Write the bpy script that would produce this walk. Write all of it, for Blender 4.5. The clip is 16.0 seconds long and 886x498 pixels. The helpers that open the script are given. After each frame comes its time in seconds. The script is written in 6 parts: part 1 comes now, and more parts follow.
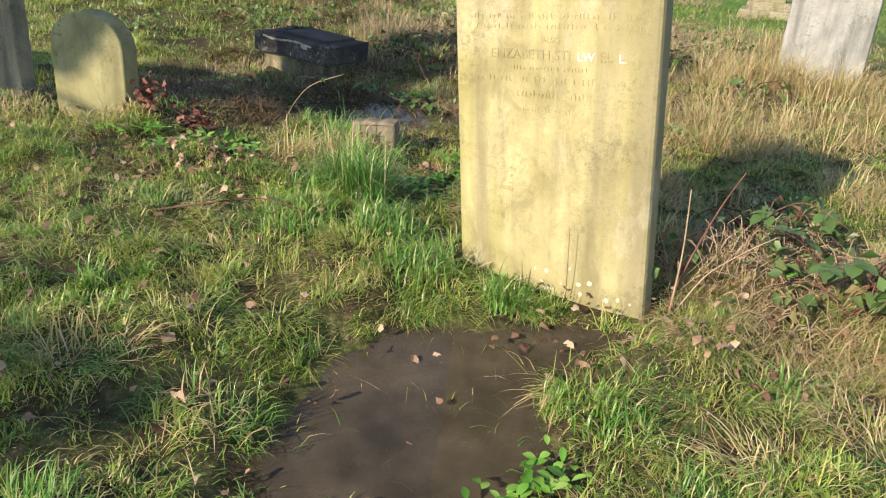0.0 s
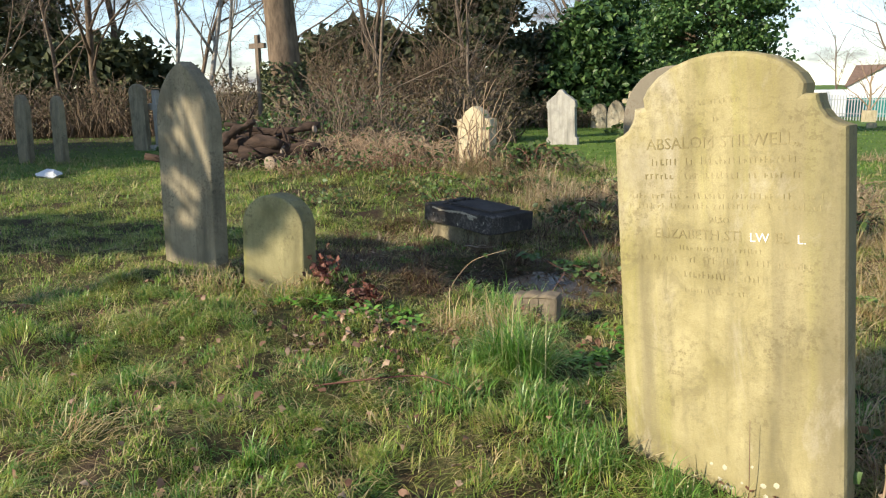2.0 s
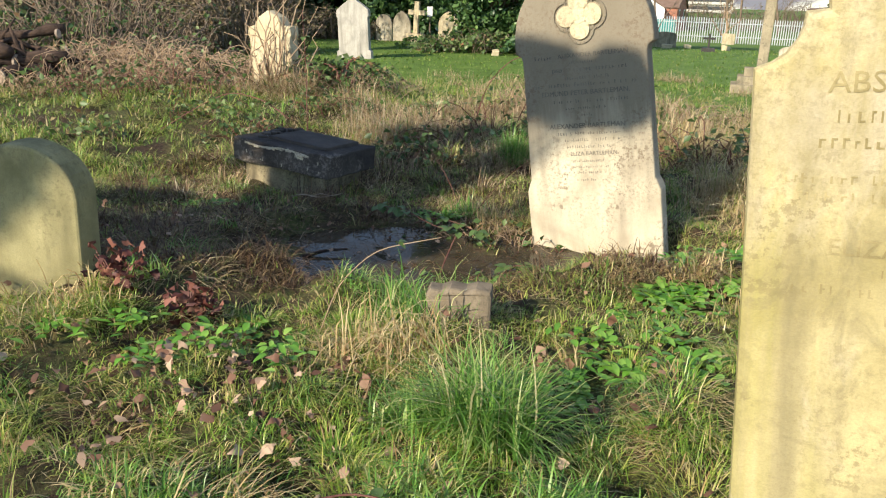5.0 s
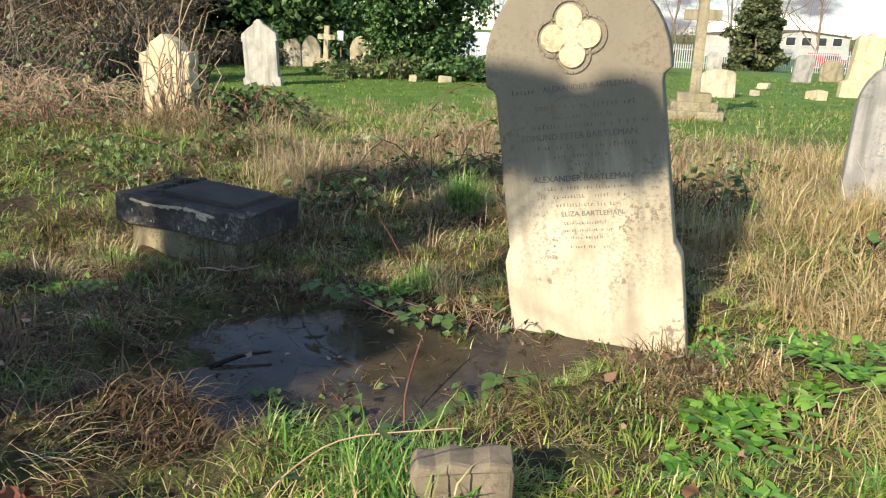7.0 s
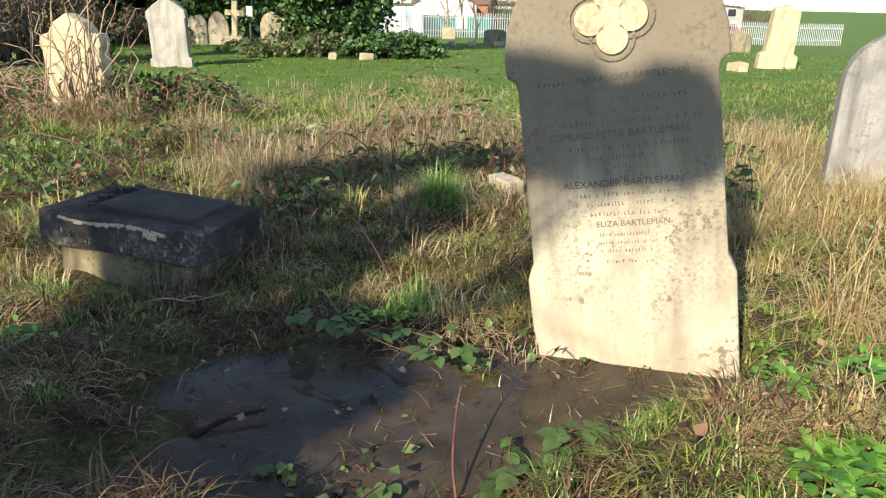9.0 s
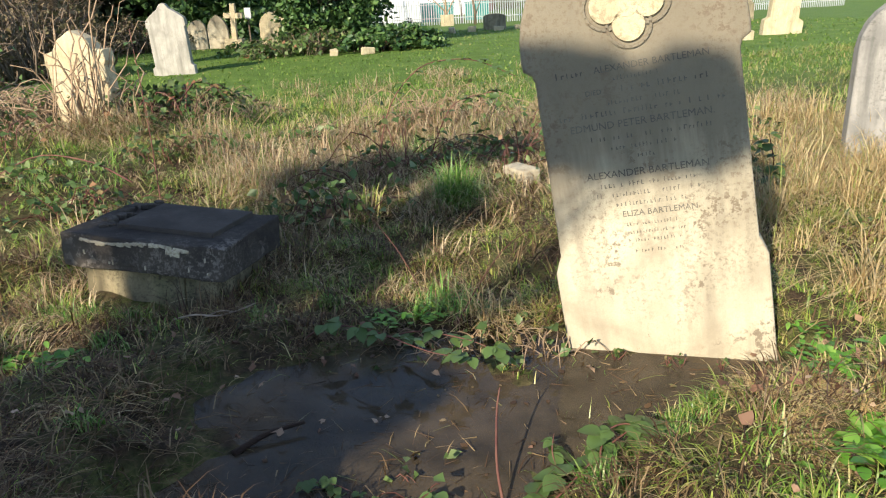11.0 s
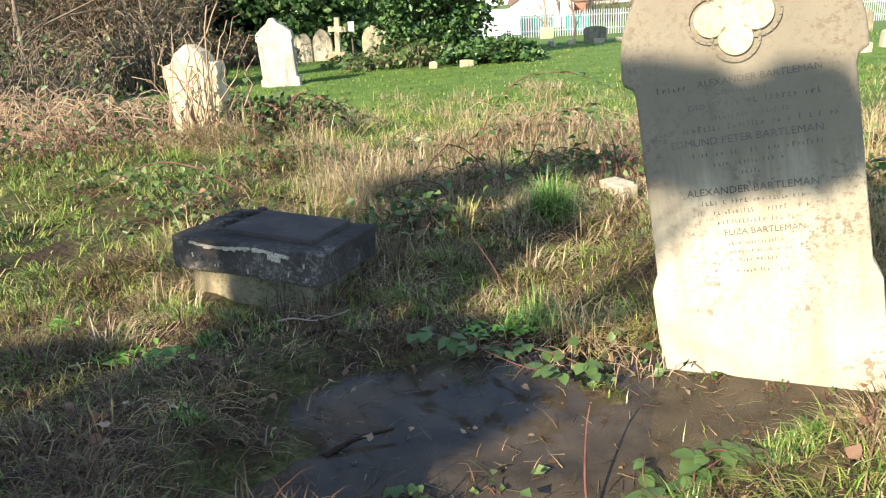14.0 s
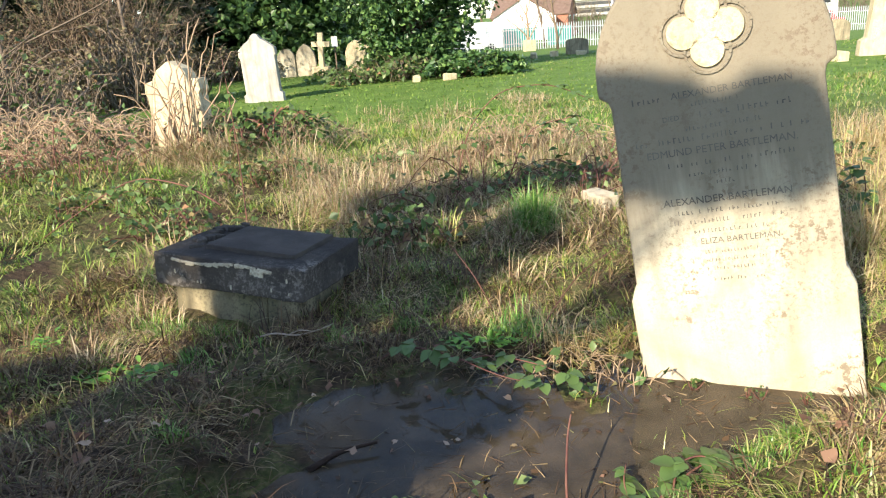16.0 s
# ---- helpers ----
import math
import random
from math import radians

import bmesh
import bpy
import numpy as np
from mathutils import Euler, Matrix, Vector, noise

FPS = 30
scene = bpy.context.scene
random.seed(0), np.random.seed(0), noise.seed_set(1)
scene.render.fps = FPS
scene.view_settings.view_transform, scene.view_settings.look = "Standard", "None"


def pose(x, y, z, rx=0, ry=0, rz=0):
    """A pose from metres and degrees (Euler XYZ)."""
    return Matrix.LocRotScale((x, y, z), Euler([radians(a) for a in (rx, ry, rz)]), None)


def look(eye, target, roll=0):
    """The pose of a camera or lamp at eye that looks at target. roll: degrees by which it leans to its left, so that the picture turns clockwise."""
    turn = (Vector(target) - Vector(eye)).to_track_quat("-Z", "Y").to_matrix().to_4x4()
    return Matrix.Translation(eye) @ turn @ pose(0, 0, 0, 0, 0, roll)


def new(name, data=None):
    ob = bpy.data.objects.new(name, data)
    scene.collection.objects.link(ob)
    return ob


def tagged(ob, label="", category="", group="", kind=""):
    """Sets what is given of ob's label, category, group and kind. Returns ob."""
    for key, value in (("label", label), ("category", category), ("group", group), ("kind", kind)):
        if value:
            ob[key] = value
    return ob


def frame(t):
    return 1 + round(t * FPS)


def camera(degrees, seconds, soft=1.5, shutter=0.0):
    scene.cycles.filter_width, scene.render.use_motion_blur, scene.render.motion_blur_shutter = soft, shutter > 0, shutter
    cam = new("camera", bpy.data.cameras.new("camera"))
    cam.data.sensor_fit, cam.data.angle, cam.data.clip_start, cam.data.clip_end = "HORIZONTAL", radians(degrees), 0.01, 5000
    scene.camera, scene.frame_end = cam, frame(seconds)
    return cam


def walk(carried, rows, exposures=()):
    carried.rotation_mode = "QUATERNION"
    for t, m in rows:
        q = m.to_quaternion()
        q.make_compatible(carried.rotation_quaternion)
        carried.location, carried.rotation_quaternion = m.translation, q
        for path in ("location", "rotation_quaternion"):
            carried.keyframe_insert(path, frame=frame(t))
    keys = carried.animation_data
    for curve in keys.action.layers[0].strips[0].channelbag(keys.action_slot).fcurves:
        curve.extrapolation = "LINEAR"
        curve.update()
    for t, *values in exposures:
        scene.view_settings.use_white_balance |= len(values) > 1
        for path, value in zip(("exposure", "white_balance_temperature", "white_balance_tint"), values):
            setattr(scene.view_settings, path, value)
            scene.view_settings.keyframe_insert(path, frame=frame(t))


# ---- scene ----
cam = camera(60.2, 16.0, soft=1.2)
METRES, EYE, TILT, LEAN, TURN = 4.0, 1.50, -23.5, -2.5, 0.0
ROWS = [
    (0.0, 0.0, 0.0, 0.0, 0.0, 0.0, -0.0),
    (0.5, 0.0, -0.0062, 0.0098, 1.27, 0.8, -0.01),
    (1.0, 0.0038, -0.0074, 0.0195, 4.95, 6.19, 0.05),
    (1.5, 0.0109, -0.0018, 0.023, 7.43, 10.01, -0.3),
    (2.0, 0.0053, 0.0151, 0.0255, 12.22, 11.52, -1.82),
    (2.5, -0.0234, 0.055, 0.046, 15.84, 10.19, -2.57),
    (3.0, -0.0572, 0.1009, 0.0638, 12.64, 9.52, -1.55),
    (3.5, -0.0919, 0.1675, 0.0857, 9.61, 9.44, -1.38),
    (4.0, -0.1299, 0.2426, 0.1161, 4.88, 8.44, -0.93),
    (4.5, -0.1635, 0.297, 0.1404, 0.18, 6.65, 1.21),
    (5.0, -0.1771, 0.3638, 0.1627, -4.24, 5.02, 2.83),
    (7.5, -0.2037, 0.6851, 0.291, -11.12, 6.39, 6.02),
    (8.0, -0.2206, 0.7254, 0.3084, -12.82, 5.65, 6.52),
    (8.5, -0.2599, 0.784, 0.3377, -16.02, 4.24, 6.94),
    (11.0, -0.2773, 0.8042, 0.3623, -15.68, 2.96, 12.18),
    (11.5, -0.2793, 0.8046, 0.3622, -14.5, 3.73, 12.14),
    (12.0, -0.2817, 0.805, 0.362, -13.31, 4.11, 11.45),
    (12.5, -0.2821, 0.8046, 0.363, -12.14, 4.28, 10.85),
    (13.0, -0.282, 0.8042, 0.3631, -10.91, 4.56, 9.96),
    (13.5, -0.2813, 0.803, 0.3631, -9.67, 4.9, 9.75),
    (14.0, -0.2789, 0.8013, 0.3628, -8.78, 5.16, 9.92),
    (14.5, -0.2769, 0.7994, 0.3623, -8.62, 5.37, 10.32),
    (15.0, -0.276, 0.798, 0.3614, -8.88, 5.47, 10.55),
    (15.5, -0.2743, 0.796, 0.361, -9.19, 5.58, 10.73),
    (16.0, -0.2738, 0.7948, 0.3613, -9.68, 5.94, 10.89),
]
walk(cam, [(t, pose(0, 0, EYE, TILT, LEAN, TURN) @ pose(METRES * x, METRES * y, METRES * z, 90 + pitch, roll, yaw)) for t, x, y, z, yaw, pitch, roll in ROWS],
     exposures=[(0.0, 1.03), (1.0, 0.87), (2.5, 0.71), (4.0, 0.93), (8.5, 1.0), (12.5, 1.01), (14.0, 1.53), (15.0, 1.54), (16.0, 1.48)])

# ---- world and sun ----
SUN_TO = Vector((-0.73, -0.683, 0.0))
SUN_ELEV = radians(27)
world = bpy.data.worlds.new("sky")
scene.world = world
world.use_nodes = True
wn, wl = world.node_tree.nodes, world.node_tree.links
wn.clear()
w_out = wn.new("ShaderNodeOutputWorld")
w_bg = wn.new("ShaderNodeBackground")
w_bg.inputs["Strength"].default_value = 0.15
w_sky = wn.new("ShaderNodeTexSky")
w_sky.sky_type = "NISHITA"
w_sky.sun_disc = False
w_sky.dust_density = 0.1
w_sky.air_density = 0.8
w_sky.ozone_density = 1.0
w_sky.sun_elevation = SUN_ELEV
w_sky.sun_rotation = math.atan2(SUN_TO.x, SUN_TO.y)
w_co = wn.new("ShaderNodeTexCoord")
w_map = wn.new("ShaderNodeMapping")
w_map.inputs["Scale"].default_value = (1.6, 1.6, 5.0)
w_noise = wn.new("ShaderNodeTexNoise")
w_noise.inputs["Scale"].default_value = 2.2
w_noise.inputs["Detail"].default_value = 7
w_noise.inputs["Roughness"].default_value = 0.6
w_ramp = wn.new("ShaderNodeValToRGB")
w_ramp.color_ramp.elements[0].position = 0.47
w_ramp.color_ramp.elements[1].position = 0.64
w_mix = wn.new("ShaderNodeMix")
w_mix.data_type = "RGBA"
w_mix.inputs["B"].default_value = (1.42, 1.41, 1.53, 1)
wl.new(w_co.outputs["Generated"], w_map.inputs["Vector"])
wl.new(w_map.outputs["Vector"], w_noise.inputs["Vector"])
wl.new(w_noise.outputs["Fac"], w_ramp.inputs["Fac"])
wl.new(w_ramp.outputs["Color"], w_mix.inputs["Factor"])
wl.new(w_sky.outputs["Color"], w_mix.inputs["A"])
wl.new(w_mix.outputs["Result"], w_bg.inputs["Color"])
wl.new(w_bg.outputs["Background"], w_out.inputs["Surface"])

sun_data = bpy.data.lights.new("sun", "SUN")
sun_data.energy = 4.35
sun_data.angle = radians(0.53)
sun_data.color = (1.0, 0.865, 0.675)
sun = new("sun", sun_data)
ce = math.cos(SUN_ELEV)
sun.matrix_world = look(Vector((SUN_TO.x * ce * 60, SUN_TO.y * ce * 60, 60 * math.sin(SUN_ELEV))), (0, 0, 0))


# ---- materials ----
def node_mat(name):
    m = bpy.data.materials.new(name)
    m.use_nodes = True
    nt = m.node_tree
    return m, nt, nt.nodes["Principled BSDF"]


def noise_node(nt, vec, scale, detail=5, rough=0.6, dist=0.0):
    n = nt.nodes.new("ShaderNodeTexNoise")
    n.inputs["Scale"].default_value = scale
    n.inputs["Detail"].default_value = detail
    n.inputs["Roughness"].default_value = rough
    n.inputs["Distortion"].default_value = dist
    if vec is not None:
        nt.links.new(vec, n.inputs["Vector"])
    return n.outputs["Fac"]


def ramp_node(nt, fac, stops):
    r = nt.nodes.new("ShaderNodeValToRGB")
    els = r.color_ramp.elements
    while len(els) < len(stops):
        els.new(0.5)
    for e, (p, c) in zip(els, stops):
        e.position = p
        e.color = (*c, 1) if len(c) == 3 else c
    nt.links.new(fac, r.inputs["Fac"])
    return r.outputs["Color"]


def mix_node(nt, fac, a, b):
    m = nt.nodes.new("ShaderNodeMix")
    m.data_type = "RGBA"
    for key, v in (("Factor", fac), ("A", a), ("B", b)):
        sock = m.inputs[key]
        if isinstance(v, (int, float)):
            sock.default_value = v
        elif isinstance(v, tuple):
            sock.default_value = (*v, 1)
        else:
            nt.links.new(v, sock)
    return m.outputs["Result"]


def gray(a):
    return (a, a, a)


def bump_node(nt, bsdf, height, strength, distance):
    b = nt.nodes.new("ShaderNodeBump")
    b.inputs["Strength"].default_value = strength
    b.inputs["Distance"].default_value = distance
    nt.links.new(height, b.inputs["Height"])
    nt.links.new(b.outputs["Normal"], bsdf.inputs["Normal"])


def coords(nt, kind="Object", scale=(1, 1, 1)):
    tc = nt.nodes.new("ShaderNodeTexCoord")
    mp = nt.nodes.new("ShaderNodeMapping")
    mp.inputs["Scale"].default_value = scale
    nt.links.new(tc.outputs[kind], mp.inputs["Vector"])
    return mp.outputs["Vector"]


def stone_mat(name, base, light, dark, spots, spot_amount=0.5, streak=0.5, moss=None, moss_amount=0.0, soot_shade=None, edge=None, flake=None):
    """Weathered stone: clouding, vertical streaks, dark lichen specks, pits."""
    m, nt, b = node_mat(name)
    v = coords(nt)
    vs = coords(nt, scale=(1, 1, 0.12))
    cloud = noise_node(nt, v, 3.2, 6, 0.6, 0.4)
    col = ramp_node(nt, cloud, [(0.36, base), (0.62, light)])
    st = ramp_node(nt, noise_node(nt, vs, 9, 4, 0.6), [(0.45, gray(0)), (0.75, gray(streak))])
    col = mix_node(nt, st, col, dark)
    if moss:
        mm = ramp_node(nt, noise_node(nt, vs, 2.6, 5, 0.65, 0.3), [(0.5, gray(0)), (0.72, gray(moss_amount))])
        col = mix_node(nt, mm, col, moss)
    if soot_shade:
        # sooty head, deepened with painted shade, washed clean lower down, with a ragged border
        z0, z1, soot_shade_col, amount = soot_shade
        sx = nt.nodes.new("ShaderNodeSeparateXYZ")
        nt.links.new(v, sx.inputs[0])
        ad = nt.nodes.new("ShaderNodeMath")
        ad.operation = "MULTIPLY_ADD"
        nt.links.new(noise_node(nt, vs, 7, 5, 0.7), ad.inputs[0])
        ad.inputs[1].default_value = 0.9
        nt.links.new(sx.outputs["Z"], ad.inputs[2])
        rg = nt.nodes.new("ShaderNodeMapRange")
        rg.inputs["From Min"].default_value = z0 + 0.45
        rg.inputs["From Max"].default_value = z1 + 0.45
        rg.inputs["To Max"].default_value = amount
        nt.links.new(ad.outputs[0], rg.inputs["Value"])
        col = mix_node(nt, rg.outputs["Result"], col, soot_shade_col)
    if edge:
        ed = ramp_node(nt, noise_node(nt, coords(nt, scale=(1, 1, 0.05)), 4.0, 3, 0.5), [(0.5, gray(0)), (0.64, gray(edge[1]))])
        col = mix_node(nt, ed, col, edge[0])
    if flake:
        # pale washed patches and a darker blotching between them
        fk = ramp_node(nt, noise_node(nt, coords(nt, scale=(1, 1, 0.45)), 2.7, 7, 0.72, 0.5), [(0.53, gray(0)), (0.66, gray(flake[1]))])
        col = mix_node(nt, fk, col, flake[0])
        bl = ramp_node(nt, noise_node(nt, coords(nt, scale=(1, 1, 0.6)), 7.5, 6, 0.75, 0.8), [(0.52, gray(0)), (0.68, gray(0.55))])
        col = mix_node(nt, bl, col, dark)
    big = ramp_node(nt, noise_node(nt, v, 1.6, 4, 0.6), [(0.44, gray(0.06)), (0.6, gray(1))])
    sp = ramp_node(nt, noise_node(nt, v, 48, 5, 0.8), [(0.50, gray(0)), (0.60, gray(spot_amount))])
    mul = nt.nodes.new("ShaderNodeMath")
    mul.operation = "MULTIPLY"
    nt.links.new(sp, mul.inputs[0])
    nt.links.new(big, mul.inputs[1])
    col = mix_node(nt, mul.outputs[0], col, spots)
    # larger crusts of lichen in loose colonies
    colony = ramp_node(nt, noise_node(nt, v, 4.2, 3, 0.5), [(0.52, gray(0)), (0.62, gray(min(1.0, spot_amount * 1.1)))])
    crust = ramp_node(nt, noise_node(nt, v, 24, 4, 0.75), [(0.52, gray(0)), (0.57, gray(0.85))])
    mul2 = nt.nodes.new("ShaderNodeMath")
    mul2.operation = "MULTIPLY"
    nt.links.new(colony, mul2.inputs[0])
    nt.links.new(crust, mul2.inputs[1])
    col = mix_node(nt, mul2.outputs[0], col, spots)
    fine = noise_node(nt, v, 160, 3, 0.7)
    col = mix_node(nt, ramp_node(nt, fine, [(0.35, gray(0.22)), (0.6, gray(0))]), col, dark)
    nt.links.new(col, b.inputs["Base Color"])
    b.inputs["Roughness"].default_value = 0.9
    b.inputs["Specular IOR Level"].default_value = 0.25
    bump_node(nt, b, noise_node(nt, v, 85, 6, 0.7), 0.5, 0.004)
    return m


M_YELLOW = stone_mat("lichened_sandstone", (0.285, 0.245, 0.110), (0.46, 0.40, 0.21), (0.16, 0.14, 0.08), (0.15, 0.12, 0.06), 0.4, 0.75, (0.34, 0.335, 0.05), 0.85, edge=((0.22, 0.19, 0.115), 0.7), flake=((0.50, 0.45, 0.34), 0.6))
# head colour: grey weathering plus extra brown-dark to deepen the shaded band
M_PALE = stone_mat("pale_limestone", (0.40, 0.355, 0.26), (0.60, 0.55, 0.41), (0.25, 0.22, 0.165), (0.15, 0.115, 0.08), 0.8, 0.6, soot_shade=(0.5, 0.95, (0.155, 0.136, 0.10), 0.85))
M_GREY = stone_mat("grey_limestone", (0.22, 0.19, 0.125), (0.37, 0.32, 0.215), (0.10, 0.09, 0.065), (0.08, 0.075, 0.055), 0.6, 0.75, (0.25, 0.24, 0.07), 0.45)
M_LICHEN = stone_mat("yellow_lichened_stone", (0.22, 0.20, 0.095), (0.38, 0.345, 0.18), (0.12, 0.11, 0.06), (0.10, 0.09, 0.05), 0.5, 0.6, (0.36, 0.36, 0.06), 0.85)
M_SIDE = stone_mat("shaded_algae_stone", (0.13, 0.12, 0.075), (0.2, 0.18, 0.11), (0.07, 0.065, 0.04), (0.06, 0.06, 0.04), 0.4, 0.6)
M_CREAM = stone_mat("cream_limestone", (0.47, 0.405, 0.26), (0.62, 0.545, 0.37), (0.26, 0.21, 0.13), (0.16, 0.13, 0.08), 0.6, 0.6)
M_WHITE = stone_mat("white_marble", (0.33, 0.32, 0.285), (0.48, 0.46, 0.41), (0.18, 0.17, 0.15), (0.2, 0.19, 0.16), 0.4, 0.8)
M_GREYMARBLE = stone_mat("streaked_grey_marble", (0.24, 0.235, 0.22), (0.38, 0.37, 0.34), (0.12, 0.12, 0.11), (0.10, 0.10, 0.09), 0.5, 0.9)
M_DARK = stone_mat("sooty_dark_stone", (0.038, 0.033, 0.029), (0.085, 0.073, 0.060), (0.02, 0.02, 0.02), (0.30, 0.27, 0.23), 0.45, 0.4)
M_SLATE = stone_mat("slate_panel", (0.052, 0.045, 0.040), (0.092, 0.080, 0.068), (0.03, 0.03, 0.03), (0.12, 0.12, 0.11), 0.3, 0.2)
M_FOOT = stone_mat("brown_grey_stone", (0.15, 0.12, 0.085), (0.27, 0.225, 0.16), (0.06, 0.055, 0.04), (0.06, 0.055, 0.04), 0.6, 0.6)
M_TOMBBASE = stone_mat("stained_sandstone", (0.17, 0.145, 0.085), (0.34, 0.29, 0.18), (0.07, 0.06, 0.04), (0.06, 0.055, 0.04), 0.7, 0.9, (0.12, 0.14, 0.04), 0.5)
M_LETTER = stone_mat("cut_letters", (0.21, 0.175, 0.08), (0.42, 0.36, 0.19), (0.15, 0.12, 0.06), (0.12, 0.1, 0.05), 0.2, 0.3)
M_LETTER_GREY = stone_mat("lead_letters", (0.075, 0.07, 0.06), (0.17, 0.155, 0.13), (0.08, 0.08, 0.07), (0.3, 0.28, 0.24), 0.3, 0.3)


def plain(name, c1, c2, scale=8.0, rough=0.8, bump=0.2, spec=0.3, metal=0.0, stretch=(1, 1, 1), per_object=0.0):
    m, nt, b = node_mat(name)
    v = coords(nt, scale=stretch)
    f = noise_node(nt, v, scale, 6, 0.65, 0.2)
    col = ramp_node(nt, f, [(0.3, c1), (0.7, c2)])
    nt.links.new(col, b.inputs["Base Color"])
    b.inputs["Roughness"].default_value = rough
    b.inputs["Specular IOR Level"].default_value = spec
    b.inputs["Metallic"].default_value = metal
    if bump:
        bump_node(nt, b, noise_node(nt, v, scale * 6, 5, 0.7), bump, 0.02)
    return m


def leafy(name, stops, rough=0.55, spec=0.35, trans=0.25, patch=None):
    """Foliage whose colour changes from blade to blade, with some light let through."""
    m, nt, b = node_mat(name)
    g = nt.nodes.new("ShaderNodeNewGeometry")
    col = ramp_node(nt, g.outputs["Random Per Island"], stops)
    if patch:
        col = mix_node(nt, ramp_node(nt, noise_node(nt, g.outputs["Position"], patch[0], 4, 0.6), [(0.42, gray(0)), (0.62, gray(patch[2]))]), col, patch[1])
    nt.links.new(col, b.inputs["Base Color"])
    b.inputs["Roughness"].default_value = rough
    b.inputs["Specular IOR Level"].default_value = spec
    tr = nt.nodes.new("ShaderNodeBsdfTranslucent")
    nt.links.new(col, tr.inputs["Color"])
    mx = nt.nodes.new("ShaderNodeMixShader")
    mx.inputs[0].default_value = trans
    nt.links.new(b.outputs[0], mx.inputs[1])
    nt.links.new(tr.outputs[0], mx.inputs[2])
    nt.links.new(mx.outputs[0], nt.nodes["Material Output"].inputs["Surface"])
    return m


M_GRASS = leafy("green_grass", [(0.0, (0.085, 0.165, 0.020)), (0.40, (0.190, 0.350, 0.042)), (0.64, (0.335, 0.490, 0.080)), (0.80, (0.550, 0.530, 0.150)), (0.92, (0.78, 0.67, 0.37)), (1.0, (0.36, 0.18, 0.09))], rough=0.36, spec=0.5, trans=0.34, patch=(2.4, (0.42, 0.36, 0.11), 0.36))
M_LUSH = leafy("lush_long_grass", [(0.0, (0.070, 0.18, 0.028)), (0.45, (0.14, 0.31, 0.05)), (0.75, (0.27, 0.42, 0.10)), (0.92, (0.44, 0.47, 0.20)), (1.0, (0.60, 0.53, 0.30))], rough=0.36, spec=0.5, trans=0.34)
M_ROUGH = leafy("rough_winter_grass", [(0.0, (0.07, 0.15, 0.022)), (0.4, (0.15, 0.30, 0.042)), (0.65, (0.27, 0.40, 0.08)), (0.8, (0.40, 0.37, 0.15)), (1.0, (0.58, 0.46, 0.27))], rough=0.5, trans=0.3, patch=(1.1, (0.33, 0.25, 0.11), 0.5))
M_LAWN = leafy("mown_lawn", [(0.0, (0.08, 0.15, 0.025)), (0.6, (0.14, 0.25, 0.04)), (0.9, (0.24, 0.31, 0.07)), (1.0, (0.40, 0.34, 0.16))], trans=0.3)
M_STRAW = leafy("straw_grass", [(0.0, (0.330, 0.220, 0.099)), (0.4, (0.550, 0.418, 0.209)), (0.75, (0.682, 0.561, 0.330)), (0.9, (0.330, 0.352, 0.099)), (1.0, (0.220, 0.297, 0.066))], rough=0.7)
M_RUST = leafy("dead_brown_grass", [(0.0, (0.20, 0.13, 0.07)), (0.35, (0.40, 0.29, 0.17)), (0.7, (0.58, 0.46, 0.29)), (0.86, (0.62, 0.53, 0.35)), (0.9, (0.20, 0.26, 0.06)), (1.0, (0.15, 0.24, 0.05))], rough=0.7)
M_BROWN = leafy("wet_brown_grass", [(0.0, (0.05, 0.028, 0.016)), (0.45, (0.12, 0.072, 0.036)), (0.75, (0.22, 0.15, 0.075)), (0.88, (0.32, 0.24, 0.13)), (1.0, (0.09, 0.13, 0.035))], rough=0.55, trans=0.2)
M_WEED = leafy("broad_green_weed", [(0.0, (0.06, 0.17, 0.02)), (0.5, (0.14, 0.34, 0.04)), (1.0, (0.30, 0.50, 0.10))], rough=0.35, spec=0.5, trans=0.3)
M_BRAMBLE = leafy("bramble_leaf", [(0.0, (0.055, 0.10, 0.028)), (0.6, (0.10, 0.17, 0.05)), (0.88, (0.20, 0.25, 0.10)), (1.0, (0.32, 0.14, 0.08))], rough=0.45, spec=0.45)
M_DEADLEAF = leafy("dead_leaf", [(0.0, (0.09, 0.045, 0.028)), (0.4, (0.22, 0.12, 0.075)), (0.75, (0.32, 0.21, 0.135)), (1.0, (0.50, 0.38, 0.27))], rough=0.6, trans=0.15)
M_RED = leafy("dead_red_leaf", [(0.0, (0.05, 0.014, 0.012)), (0.6, (0.11, 0.035, 0.026)), (1.0, (0.24, 0.11, 0.08))], rough=0.6, trans=0.1)
M_IVY = leafy("dark_evergreen_leaf", [(0.0, (0.027, 0.063, 0.022)), (0.6, (0.063, 0.135, 0.040)), (1.0, (0.153, 0.252, 0.072))], rough=0.4, spec=0.4, trans=0.12)
M_YEW = leafy("dull_conifer_leaf", [(0.0, (0.036, 0.054, 0.024)), (0.6, (0.085, 0.105, 0.046)), (1.0, (0.165, 0.17, 0.075))], rough=0.6, trans=0.1)
M_OLIVE = leafy("olive_scrub_leaf", [(0.0, (0.07, 0.065, 0.035)), (0.6, (0.15, 0.13, 0.065)), (1.0, (0.24, 0.19, 0.11))], rough=0.6, trans=0.15)
M_YELLOWPALE = plain("pale_lichen", (0.42, 0.39, 0.25), (0.60, 0.56, 0.42), 40, 0.9, 0.2)
M_BARK = plain("bark", (0.075, 0.056, 0.041), (0.26, 0.195, 0.135), 9, 0.95, 1.0, 0.2, stretch=(1, 1, 0.25))
